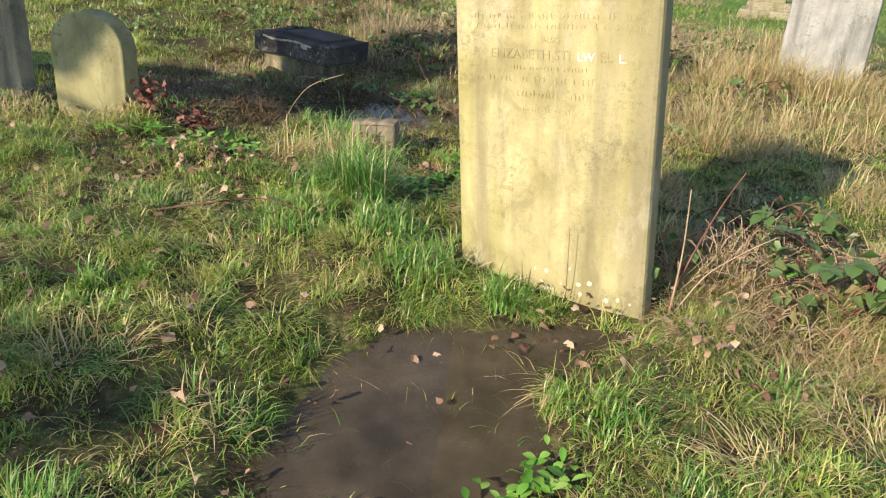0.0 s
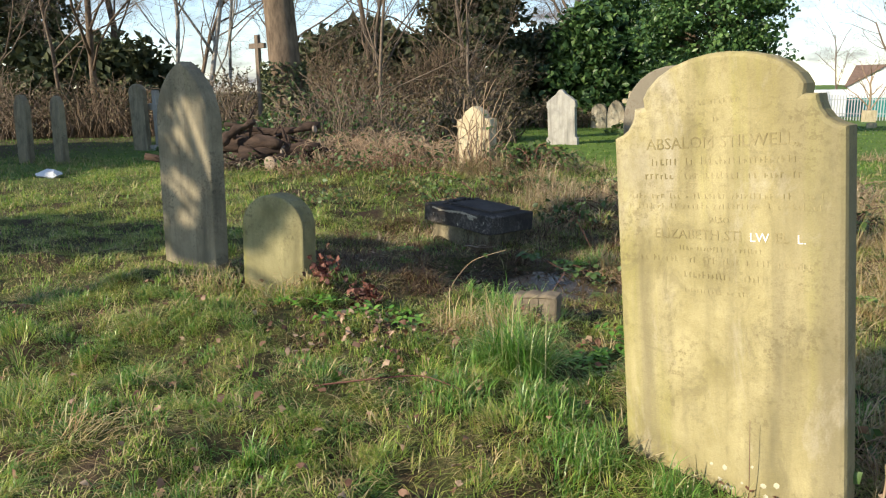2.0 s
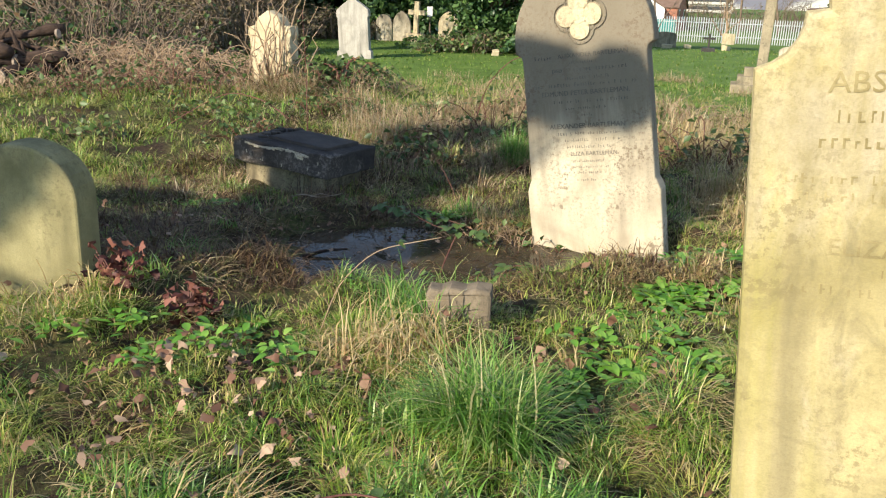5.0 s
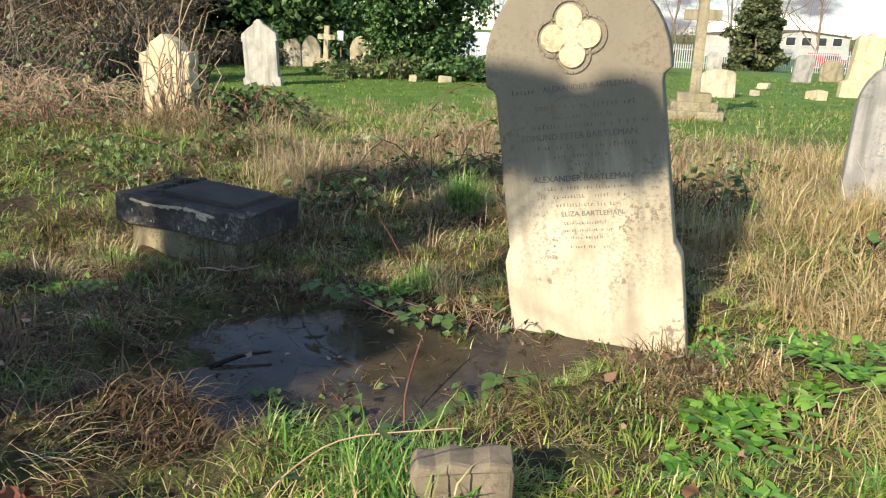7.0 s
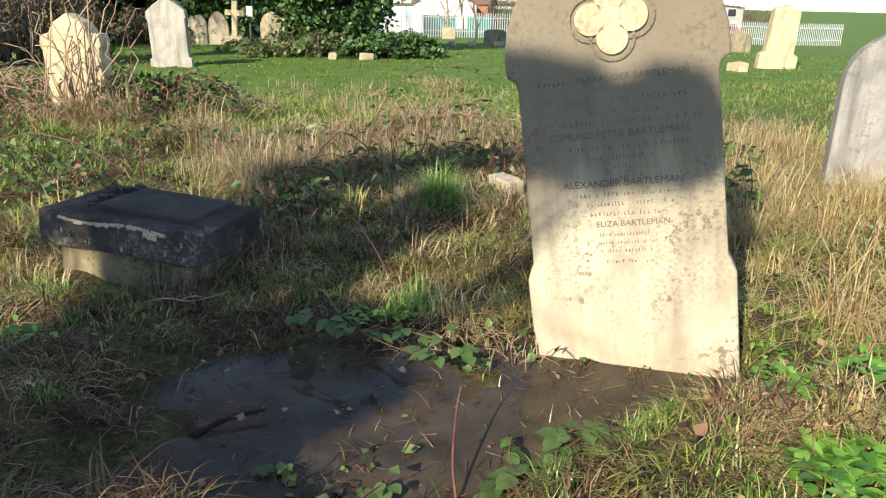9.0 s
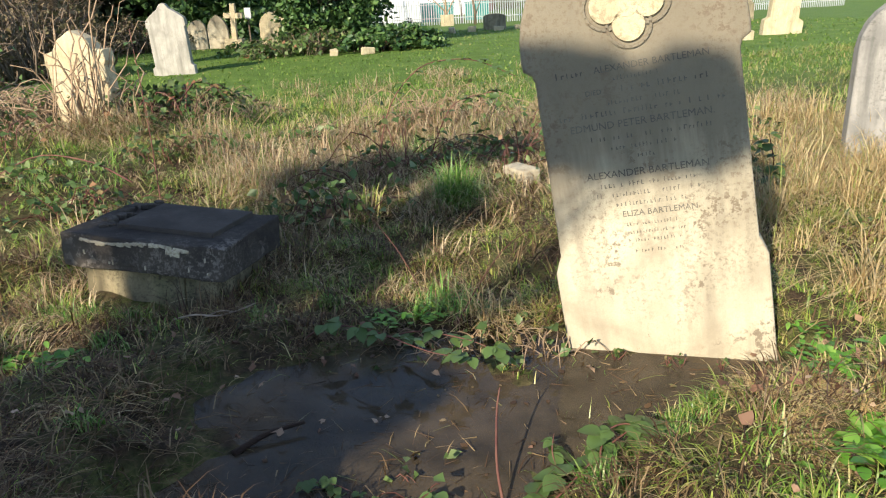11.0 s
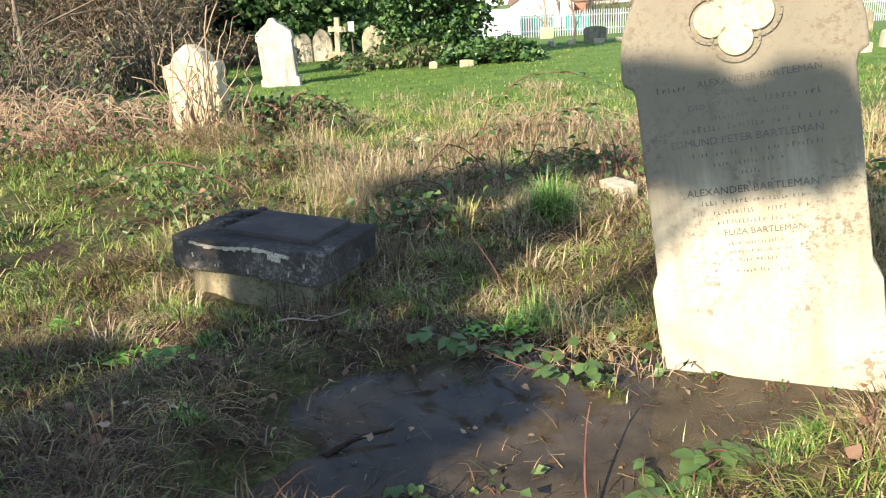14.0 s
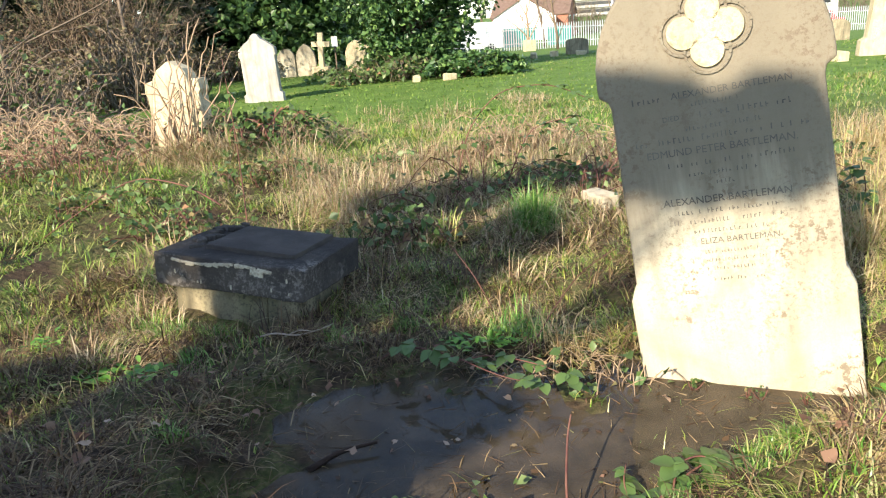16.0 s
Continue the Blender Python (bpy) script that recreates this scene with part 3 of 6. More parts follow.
for w, h, z in ((0.16, 0.020, 1.41), (0.05, 0.020, 1.35), (0.54, 0.026, 1.205), (0.56, 0.026, 1.155), (0.70, 0.022, 1.085), (0.70, 0.022, 1.05), (0.3, 0.018, 0.90), (0.62, 0.024, 0.855), (0.27, 0.024, 0.80), (0.27, 0.018, 0.745)):
    worn_line(yellow, w, h, 0.0, z, M_LETTER, prng)

bm = bmesh.new()
for k in range(14):
    r = bmesh.ops.create_icosphere(bm, subdivisions=1, radius=prng.uniform(0.004, 0.013))
    bmesh.ops.transform(bm, matrix=Matrix.Translation((prng.uniform(-0.05, 0.38), 0.0, 0.03 + 0.13 * prng.random() ** 2)) @ Matrix.Diagonal((prng.uniform(0.7, 1.4), 0.18, 1, 1)), verts=r["verts"])
tagged(part("lichen", bm, M_YELLOWPALE, yellow, "pale lichen rosettes near the foot"), kind="stuff")

# leaning pale stone by the second puddle, with a quatrefoil in its pointed head
def eared(w0, w1, step, ear, top):
    right = [(w0, 0), (w0, step), (w1 + 0.012, step + 0.05), (w1, step + 0.075), (w1 - 0.012, ear - 0.05), (w1 - 0.004, ear - 0.022), (w1 + 0.028, ear), (w1 + 0.030, ear + 0.035)]
    n = 9
    for i in range(1, n):
        a = i / n * 90
        right.append(((w1 + 0.030) * math.cos(radians(a)) ** 0.92, ear + 0.035 + (top - ear - 0.035) * math.sin(radians(a))))
    return right + [(0, top)] + [(-px, pz) for px, pz in reversed(right)]


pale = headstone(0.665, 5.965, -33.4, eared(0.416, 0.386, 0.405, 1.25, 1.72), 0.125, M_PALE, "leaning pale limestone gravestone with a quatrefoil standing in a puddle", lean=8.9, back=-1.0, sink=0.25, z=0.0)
bm = bmesh.new()
for dx, dz in ((0.075, 0), (-0.075, 0), (0, 0.075), (0, -0.075), (0, 0)):
    r = bmesh.ops.create_cone(bm, cap_ends=True, segments=28, radius1=0.064 if dx or dz else 0.05, radius2=0.058 if dx or dz else 0.045, depth=0.022)
    bmesh.ops.transform(bm, matrix=Matrix.Translation((dx, -0.004 - (0 if dx or dz else 0.0022), 1.43 + dz)) @ Matrix.Rotation(radians(90), 4, "X"), verts=r["verts"])
part("quatrefoil", bm, M_CREAM, pale, "raised four-lobed pale ornament")
bm = bmesh.new()
for a in (0, 90, 180, 270):
    ca, sa = math.cos(radians(a)), math.sin(radians(a))
    for k in range(14):
        b0 = radians(a - 118 + k * 236 / 13)
        box(bm, 0.075 * ca + 0.079 * math.cos(b0), -0.003, 1.43 + 0.075 * sa + 0.079 * math.sin(b0), 0.010, 0.014, 0.023, 0, Matrix.Rotation(-b0, 4, "Y"))
part("moulding", bm, M_PALE, pale)
lettering(pale, "EDMUND PETER BARTLEMAN.", 0.040, 0.0, 0.985, M_LETTER_GREY, "worn lead letters", 1.0)
lettering(pale, "ALEXANDER BARTLEMAN", 0.036, 0.06, 1.20, M_LETTER_GREY)
lettering(pale, "ALEXANDER BARTLEMAN", 0.040, 0.0, 0.79, M_LETTER_GREY)
lettering(pale, "ELIZA BARTLEMAN", 0.034, 0.03, 0.625, M_LETTER_GREY)
lettering(pale, "DIED", 0.028, -0.16, 1.12, M_LETTER_GREY)
for w, h, x0, z in ((0.10, 0.026, -0.24, 1.20), (0.16, 0.018, 0, 1.165), (0.34, 0.024, 0.08, 1.12), (0.26, 0.02, 0.02, 1.075), (0.6, 0.024, 0, 1.035), (0.46, 0.022, 0.02, 0.94),
                (0.24, 0.02, 0, 0.90), (0.08, 0.018, 0, 0.86), (0.36, 0.02, 0, 0.75), (0.4, 0.02, 0, 0.71), (0.26, 0.02, 0, 0.67), (0.2, 0.016, 0, 0.585), (0.3, 0.016, 0, 0.55), (0.2, 0.016, 0, 0.515), (0.2, 0.016, 0.02, 0.47)):
    worn_line(pale, w, h, x0, z, M_LETTER_GREY, prng)

# tall lancet stone and the low round stone beside it
headstone(-3.067, 5.266, -20, lancet(0.285, 1.05, 1.51), 0.13, M_GREY, "tall grey pointed gravestone dappled with tree shade", lean=-1.8, sink=0.15, z=0.266)
headstone(-2.125, 4.695, -8, round_top(0.232, 0.36, 0.575), 0.17, M_LICHEN, "low round-topped grey gravestone with yellow lichen", lean=-2.0, sink=0.2, z=0.32)
# broken foot stone in the grass
headstone(-0.369, 4.436, -10, [(-0.135, 0), (0.135, 0), (0.135, 0.25), (0.128, 0.272), (0.07, 0.281), (0.03, 0.268), (-0.03, 0.276), (-0.07, 0.262), (-0.12, 0.27), (-0.135, 0.24)], 0.11, M_FOOT, "small broken grey foot stone in long grass", lean=-1, bevel=0.014, rough=0.01, z=0.10)
# slate-grey stone in the rough grass to the east
headstone(3.76, 7.62, -31, round_top(0.39, 0.78, 1.16), 0.12, M_GREYMARBLE, "streaked grey marble gravestone in dry grass", lean=-1.2, sink=0.2, rough=0.004)

# chest tomb
tomb = thing("chest_tomb", pose(-1.268, 7.758, 0.0, -1.6, 4.0, -32.8), "low chest tomb with a sooty dark slab", "tomb")


def worn_block(cx, cy, cz, sx, sy, sz, bevel, cuts, coarse, fine, shift=0.0):
    bm = box(bmesh.new(), cx, cy, cz, sx, sy, sz, bevel)
    bmesh.ops.subdivide_edges(bm, edges=[e for e in bm.edges if e.calc_length() > 0.1], cuts=cuts, use_grid_fill=True)
    for v in bm.verts:
        q = v.co + Vector((shift, 0, 0))
        v.co += coarse * Vector(noise.noise_vector(q * 8)) + fine * Vector(noise.noise_vector(q * 33))
    return bm


part("base", worn_block(-0.09, 0.0, -0.04, 0.58, 0.53, 0.46, 0.012, 5, 0.006, 0.003), M_TOMBBASE, tomb, "pale sandstone base")
part("base", worn_block(0.295, 0.0, -0.04, 0.175, 0.535, 0.46, 0.012, 3, 0.006, 0.003, 2.0), M_TOMBBASE, tomb, "pale sandstone base")
part("slab", worn_block(0, 0, 0.2735, 0.923, 0.649, 0.177, 0.014, 8, 0.009, 0.004), M_DARK, tomb, "sooty dark stone slab with a chipped edge")
part("panel", worn_block(0.045, 0.05, 0.372, 0.56, 0.44, 0.034, 0.006, 5, 0.002, 0.0008, 4.0), M_SLATE, tomb, "raised slate panel")
bm = bmesh.new()
for k in range(16):
    t = k / 15
    box(bm, -0.385 + 0.10 * prng.random(), -0.16 + 0.46 * t, 0.365 + prng.uniform(-0.004, 0.012), prng.uniform(0.03, 0.07), prng.uniform(0.03, 0.06), prng.uniform(0.02, 0.045), 0.006, Matrix.Rotation(prng.uniform(0, 3), 4, "Z"))
tagged(part("rubble", bm, M_DARK, tomb, "broken mortar behind the panel"), kind="stuff")
bm = bmesh.new()
for k in range(34):
    t = k / 33
    if prng.random() > 0.12:
        hh = 0.010 + 0.012 * prng.random() + (0.03 if 0.8 < t < 0.93 else 0.0)
        box(bm, -0.33 + 0.60 * t, -0.3275 + prng.uniform(-0.001, 0.001), 0.352 - hh / 2 - 0.006 - 0.010 * math.sin(t * 7), prng.uniform(0.015, 0.03), 0.012, hh, 0.003, Matrix.Rotation(prng.uniform(-0.4, 0.4), 4, "Y"))
for k in range(9):
    box(bm, prng.uniform(-0.42, 0.4), -0.3255, prng.uniform(0.22, 0.32), prng.uniform(0.006, 0.014), 0.008, prng.uniform(0.006, 0.03), 0.002)
tagged(part("chipped_edge", bm, M_PALE, tomb, "pale chips along the slab's edge"), kind="stuff")


# ---- far gravestones ----
def cross_stone(x, y, h, mat, label, turn=-25, lean=0.0, w=0.42, t=0.14, steps=2, arm=0.72, name="gravestone_cross"):
    root = thing(name, pose(x, y, rest(x, y), 0, 0, turn) @ pose(0, 0, 0, 0, -lean, 0), label, "gravestone", "stone crosses")
    zb = 0.0
    for s in range(steps):
        bm = bmesh.new()
        k = steps - s
        box(bm, 0, 0, zb + 0.04, w * 0.6 + 0.2 * k, t + 0.2 * k, 0.2, 0.015)
        zb += 0.14
        part("step", bm, mat, root)
    bm = bmesh.new()
    box(bm, 0, 0, (zb + h) / 2, t, t * 0.8, h - zb + 0.1, 0.012)
    part("shaft", bm, mat, root)
    bm = bmesh.new()
    for s in (-1, 1):
        box(bm, s * (w / 4 + t / 4), 0, h * arm + 0.05, w / 2 - t / 2, t * 0.8 - 0.004, t, 0.012)
    part("arms", bm, mat, root)
    return root


def scroll_top(hw, top):
    return [(-hw * 1.1, 0), (hw * 1.1, 0), (hw * 1.1, 0.14), (hw, 0.2), (hw, top * 0.68), (hw * 1.06, top * 0.72), (hw * 1.02, top * 0.82), (hw * 0.72, top * 0.84), (hw * 0.5, top * 0.93), (0, top),
            (-hw * 0.5, top * 0.93), (-hw * 0.72, top * 0.84), (-hw * 1.02, top * 0.82), (-hw * 1.06, top * 0.72), (-hw, top * 0.68), (-hw, 0.2), (-hw * 1.1, 0.14)]


def ogee(hw, top):
    pts = [(hw, 0), (hw, 0.16), (hw * 0.88, 0.2), (hw * 0.88, top * 0.66), (hw * 0.95, top * 0.68), (hw * 0.92, top * 0.78), (hw * 0.6, top * 0.86), (hw * 0.3, top * 0.92), (hw * 0.14, top * 0.985)]
    return pts + [(0, top)] + [(-px, pz) for px, pz in reversed(pts)]


headstone(-2.05, 12.3, -24, scroll_top(0.31, 1.14), 0.22, M_CREAM, "cream scrolled gravestone half hidden by bare stems", lean=2, rough=0.02, bevel=0.02, z=0.12)
headstone(-1.15, 20.85, -20, ogee(0.44, 1.44), 0.16, M_WHITE, "tall white marble gravestone with an ogee head", lean=2.5)
headstone(12.95, 19.1, -24, [(px * 0.74, pz * 0.78) for px, pz in [(-0.62, 0), (0.62, 0), (0.62, 0.4), (0.46, 0.5), (0.42, 1.75), (0.3, 1.86), (0.1, 1.84), (0, 1.95), (-0.15, 1.84), (-0.34, 1.86), (-0.42, 1.75), (-0.46, 0.5), (-0.62, 0.4)]], 0.3, M_CREAM, "tall cream gravestone on a plinth leaning over mown grass", lean=-4)
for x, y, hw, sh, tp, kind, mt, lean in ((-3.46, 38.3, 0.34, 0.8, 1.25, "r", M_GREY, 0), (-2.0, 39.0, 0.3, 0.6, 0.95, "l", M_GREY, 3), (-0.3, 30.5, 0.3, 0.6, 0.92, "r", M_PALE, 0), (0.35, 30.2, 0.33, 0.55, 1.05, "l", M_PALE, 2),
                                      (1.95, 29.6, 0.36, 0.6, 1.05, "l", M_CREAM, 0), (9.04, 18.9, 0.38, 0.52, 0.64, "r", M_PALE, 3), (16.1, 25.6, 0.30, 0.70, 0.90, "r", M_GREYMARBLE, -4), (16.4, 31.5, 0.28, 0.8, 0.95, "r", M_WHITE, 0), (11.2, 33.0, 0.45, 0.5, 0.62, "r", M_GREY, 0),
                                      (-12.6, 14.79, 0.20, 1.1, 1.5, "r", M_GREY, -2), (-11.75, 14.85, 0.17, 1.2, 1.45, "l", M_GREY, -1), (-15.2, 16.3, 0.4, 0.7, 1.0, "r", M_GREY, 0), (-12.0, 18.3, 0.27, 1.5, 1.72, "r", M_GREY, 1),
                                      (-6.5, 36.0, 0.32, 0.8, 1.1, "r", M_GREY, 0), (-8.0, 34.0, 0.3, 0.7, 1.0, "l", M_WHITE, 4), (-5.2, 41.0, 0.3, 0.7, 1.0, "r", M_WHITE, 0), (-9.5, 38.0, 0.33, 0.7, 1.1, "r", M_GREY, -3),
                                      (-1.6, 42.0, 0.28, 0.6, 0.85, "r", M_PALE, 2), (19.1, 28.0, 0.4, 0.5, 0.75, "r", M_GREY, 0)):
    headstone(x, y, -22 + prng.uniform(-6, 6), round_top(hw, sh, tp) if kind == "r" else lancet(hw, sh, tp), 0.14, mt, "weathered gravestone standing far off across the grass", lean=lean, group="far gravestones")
cross_stone(0.82, 30.0, 1.32, M_CREAM, "cream stone cross on a stepped base", lean=-3, w=0.62, t=0.17)
cross_stone(2.55, 30.3, 1.05, M_CREAM, "small round-armed pale stone cross", w=0.5, t=0.15, steps=1)
cross_stone(6.15, 14.9, 2.05, M_GREY, "tall grey stone cross on a stepped plinth", w=0.6, t=0.17, steps=3, arm=0.80)
cross_stone(-11.5, 18.4, 1.5, M_WHITE, "pale stone cross at the wood's edge", w=0.6, t=0.17, steps=1)
cross_stone(10.7, 27.6, 0.55, M_IRON, "small black iron cross on a mound", w=0.4, t=0.07, steps=1)
cross_stone(-9.4, 20.2, 2.95, M_TWIG, "tall thin weathered wooden cross post", w=0.62, t=0.14, steps=0, arm=0.90, name="wooden_cross")
for x, y, s in ((2.6, 22.7, 0.28), (3.4, 22.4, 0.3), (9.6, 31.4, 0.5), (10.6, 31.2, 0.35), (11.6, 31.6, 0.3), (8.6, 30.8, 0.4), (11.4, 18.6, 0.5), (12.0, 21.6, 0.3), (10.3, 19.4, 0.25), (7.2, 29.5, 0.4), (1.15, 8.5, 0.25), (12.6, 30.4, 0.4)):
    bm = bmesh.new()
    box(bm, 0, 0, 0.08, s, s * 0.6, s * 0.55, s * 0.08)
    for v in bm.verts:
        v.co += s * 0.16 * Vector(noise.noise_vector(v.co * 4 + Vector((x, y, 0))))
    me = bpy.data.meshes.new("stone_block")
    bm.to_mesh(me)
    bm.free()
    me.materials.append(M_CREAM if s > 0.26 else M_PALE)
    ob = new("stone_block", me)
    ob.matrix_world = pose(x, y, rest(x, y), 0, 0, prng.uniform(0, 180))
    tagged(ob, "loose pale broken stone block on grass", "stone block", "loose stones")


# ---- foliage ----
STONES = [(0.48, 2.84, 0.46, 0.10, -33.8), (0.67, 6.0, 0.44, 0.10, -33.4), (-3.05, 5.32, 0.29, 0.09, -20), (-2.12, 4.77, 0.24, 0.11, -8), (-0.36, 4.48, 0.14, 0.08, -10), (-1.29, 7.72, 0.40, 0.34, -32.8), (3.55, 7.68, 0.36, 0.1, -31)]


WEEDS = [(0.72, 5.05, 0.15, 30), (0.88, 5.0, 0.15, 28), (0.98, 5.38, 0.12, 24), (1.27, 5.3, 0.14, 26), (1.13, 5.08, 0.13, 24), (1.35, 5.05, 0.13, 22), (-0.05, 4.0, 0.12, 20), (0.18, 4.33, 0.11, 18), (0.40, 4.68, 0.11, 18), (0.72, 4.8, 0.14, 26), (0.48, 4.04, 0.12, 20),
         (0.52, 4.43, 0.11, 18), (-1.82, 4.14, 0.10, 12), (-1.62, 4.3, 0.10, 16), (-1.3, 4.14, 0.11, 16), (-1.2, 4.4, 0.10, 16), (-0.02, 3.92, 0.11, 16), (0.18, 4.1, 0.12, 20), (-1.05, 4.05, 0.10, 14), (-1.45, 4.02, 0.10, 14), (0.33, 1.62, 0.10, 18), (0.22, 1.56, 0.08, 12),
         (1.05, 5.6, 0.08, 16), (1.2, 5.75, 0.08, 14), (-2.0, 6.9, 0.12, 16), (-1.75, 6.75, 0.1, 14), (-0.15, 6.65, 0.09, 18), (-0.35, 6.75, 0.09, 18), (1.5, 2.9, 0.12, 16), (-2.3, 7.3, 0.09, 14), (1.6, 5.2, 0.13, 20), (1.5, 5.5, 0.1, 16)]


def clear(x, y):
    """False where a stone stands or a pool lies."""
    ok = np.ones(len(x), bool)
    for sx, sy, hw, hd, tn in STONES:
        c, s = math.cos(radians(tn)), math.sin(radians(tn))
        u, v = (x - sx) * c + (y - sy) * s, -(x - sx) * s + (y - sy) * c
        ok &= ~((abs(u) < hw) & (abs(v) < hd))
    for wx_, wy_, wr, _ in WEEDS:
        ok &= (np.hypot(x - wx_, y - wy_) > wr * 0.9) | (hashed((x * 983).astype(np.int64), (y * 977).astype(np.int64), 6) > 0.8)
    for _, ells in POOLS:
        d = pool_depth(x, y, ells)
        ok &= (d > 0.02) | (hashed((x * 997).astype(np.int64), (y * 991).astype(np.int64), 5) > 0.965)
    return ok


def blades(name, x, y, length, width, lean, mat, rng, label, wild=0.5, long=False, aim=None):
    ok = clear(x, y)
    aim = aim[ok] if aim is not None else None
    x, y, length = x[ok], y[ok], np.broadcast_to(length, ok.shape)[ok]
    n = len(x)
    z = height(x, y) - 0.006
    a = rng.uniform(0, 2 * np.pi, n) if aim is None else aim + rng.normal(0, 0.45, n)
    dx, dy = np.cos(a), np.sin(a)
    tilt = np.clip(rng.normal(lean, wild * 0.35, n), 0.0, 1.45)
    bend = tilt + rng.uniform(0.1, 0.9, n) * (0.5 + wild)
    w = width * rng.uniform(0.6, 1.3, n) * 0.5
    sx, sy = -dy * w, dx * w
    p0 = np.stack([x, y, z], -1)
    l1 = length * 0.5
    p1 = p0 + np.stack([dx * np.sin(tilt) * l1, dy * np.sin(tilt) * l1, np.cos(tilt) * l1], -1)
    b2 = np.clip(bend, 0, 1.75)
    side = np.stack([sx, sy, np.zeros(n)], -1)
    if not long:
        p2 = p1 + np.stack([dx * np.sin(b2) * l1, dy * np.sin(b2) * l1, np.cos(b2) * l1], -1)
        v = np.stack([p0 - side, p0 + side, p1 - side * 0.8, p1 + side * 0.8, p2], 1).reshape(-1, 3)
        o = np.arange(n)[:, None] * 5
        faces = [np.concatenate([o + [[2, 3, 4]]]), o + [[0, 1, 3, 2]]]
    else:
        l2 = length * 0.3
        p2 = p1 + np.stack([dx * np.sin(b2) * l2, dy * np.sin(b2) * l2, np.cos(b2) * l2], -1)
        b3 = np.clip(b2 + 0.5 * wild, 0, 2.0)
        p3 = p2 + np.stack([dx * np.sin(b3) * l2, dy * np.sin(b3) * l2, np.cos(b3) * l2], -1)
        v = np.stack([p0 - side, p0 + side, p1 - side * 0.85, p1 + side * 0.85, p2 - side * 0.5, p2 + side * 0.5, p3], 1).reshape(-1, 3)
        o = np.arange(n)[:, None] * 7
        faces = [o + [[4, 5, 6]], np.concatenate([o + [[0, 1, 3, 2]], o + [[2, 3, 5, 4]]])]
    return tagged(new(name, raw_mesh(name, v, faces, mat)), label, "grass", kind="stuff")


def scatter(rng, n, x0, x1, y0, y1, near=(-0.4, 3.5), fall=0.0, keep=None):
    x, y = rng.uniform(x0, x1, n), rng.uniform(y0, y1, n)
    if keep is not None:
        k = rng.random(n) < keep(x, y)
        x, y = x[k], y[k]
    return x, y


def patchy(seed, scale, lo, hi):
    return lambda x, y: np.clip((vnoise(x * scale, y * scale, seed) * 0.65 + vnoise(x * scale * 3, y * scale * 3, seed + 9) * 0.35 - lo) / (hi - lo), 0.0, 1)


def in_view(x, y):
    """The wedge of ground that the walk looks over."""
    return (x > -0.9 - 1.08 * y) & (x < 1.6 + 0.95 * (y - 0.3)) & (y > 0.6)


def bare(x, y):
    """1 on turf, less on the trampled mud between the tomb and the second puddle."""
    d = np.hypot((x + 1.1) / 1.3, (y - 5.95) / 1.25)
    return np.clip(0.18 + (d - 0.75) * 1.8, 0.18, 1)


turf = patchy(11, 1.6, 0.22, 0.62)
clump = patchy(15, 5.5, 0.25, 0.75)
x, y = scatter(rng, 390000, -3.4, 3.0, 0.7, 4.6, keep=lambda x, y: in_view(x, y) * (0.12 + 0.88 * turf(x, y)) * (0.22 + 0.78 * clump(x, y)) * np.clip(3.2 / (0.8 + y), 0.5, 1))
blades("short_grass", x, y, rng.uniform(0.022, 0.062, len(x)) * (0.5 + 1.0 * clump(x, y)), 0.0036, 0.75, M_GRASS, rng, "short winter grass, green with straw-coloured blades", 1.1)
x, y = scatter(rng, 175000, -8.5, 5.5, 4.4, 8.4, keep=lambda x, y: in_view(x, y) * (0.3 + 0.7 * turf(x, y)) * (0.3 + 0.7 * clump(x, y)) * bare(x, y))
blades("mixed_grass", x, y, rng.uniform(0.03, 0.08, len(x)) * (0.6 + 0.9 * clump(x, y)), 0.0050, 0.65, M_GRASS, rng, "mixed green and yellow winter grass", 1.0)
x, y = scatter(rng, 90000, -16, 12, 8.0, 16.0, keep=lambda x, y: in_view(x, y) * (0.3 + 0.7 * turf(x * 0.7, y * 0.7)))
blades("rough_grass", x, y, rng.uniform(0.05, 0.15, len(x)) * (0.5 + clump(x * 0.5, y * 0.5)), 0.0120, 0.75, M_ROUGH, rng, "rough green grass around the far graves", 0.9)
x, y = scatter(rng, 38000, -24, 20, 15, 34.0, keep=lambda x, y: in_view(x, y) * 0.9)
blades("lawn_grass", x, y, rng.uniform(0.03, 0.08, len(x)), 0.03, 0.6, M_LAWN, rng, "mown green lawn grass", 0.8)
x, y = scatter(rng, 70000, -5.0, 5.0, 0.8, 8.5, keep=lambda x, y: in_view(x, y) * bare(x, y) * patchy(21, 1.1, 0.36, 0.66)(x, y))
blades("straw_litter", x, y, rng.uniform(0.05, 0.17, len(x)), 0.0028, 1.3, M_STRAW, rng, "flattened pale straw in the grass", 0.5)

x, y = scatter(rng, 80000, -9.0, 8.0, -5.0, 13.0, keep=lambda x, y: ~in_view(x, y) * (0.3 + 0.7 * turf(x, y)))
blades("verge_grass", x, y, rng.uniform(0.04, 0.11, len(x)), 0.009, 0.75, M_GRASS, rng, "rough winter grass beside and behind the path", 1.0)


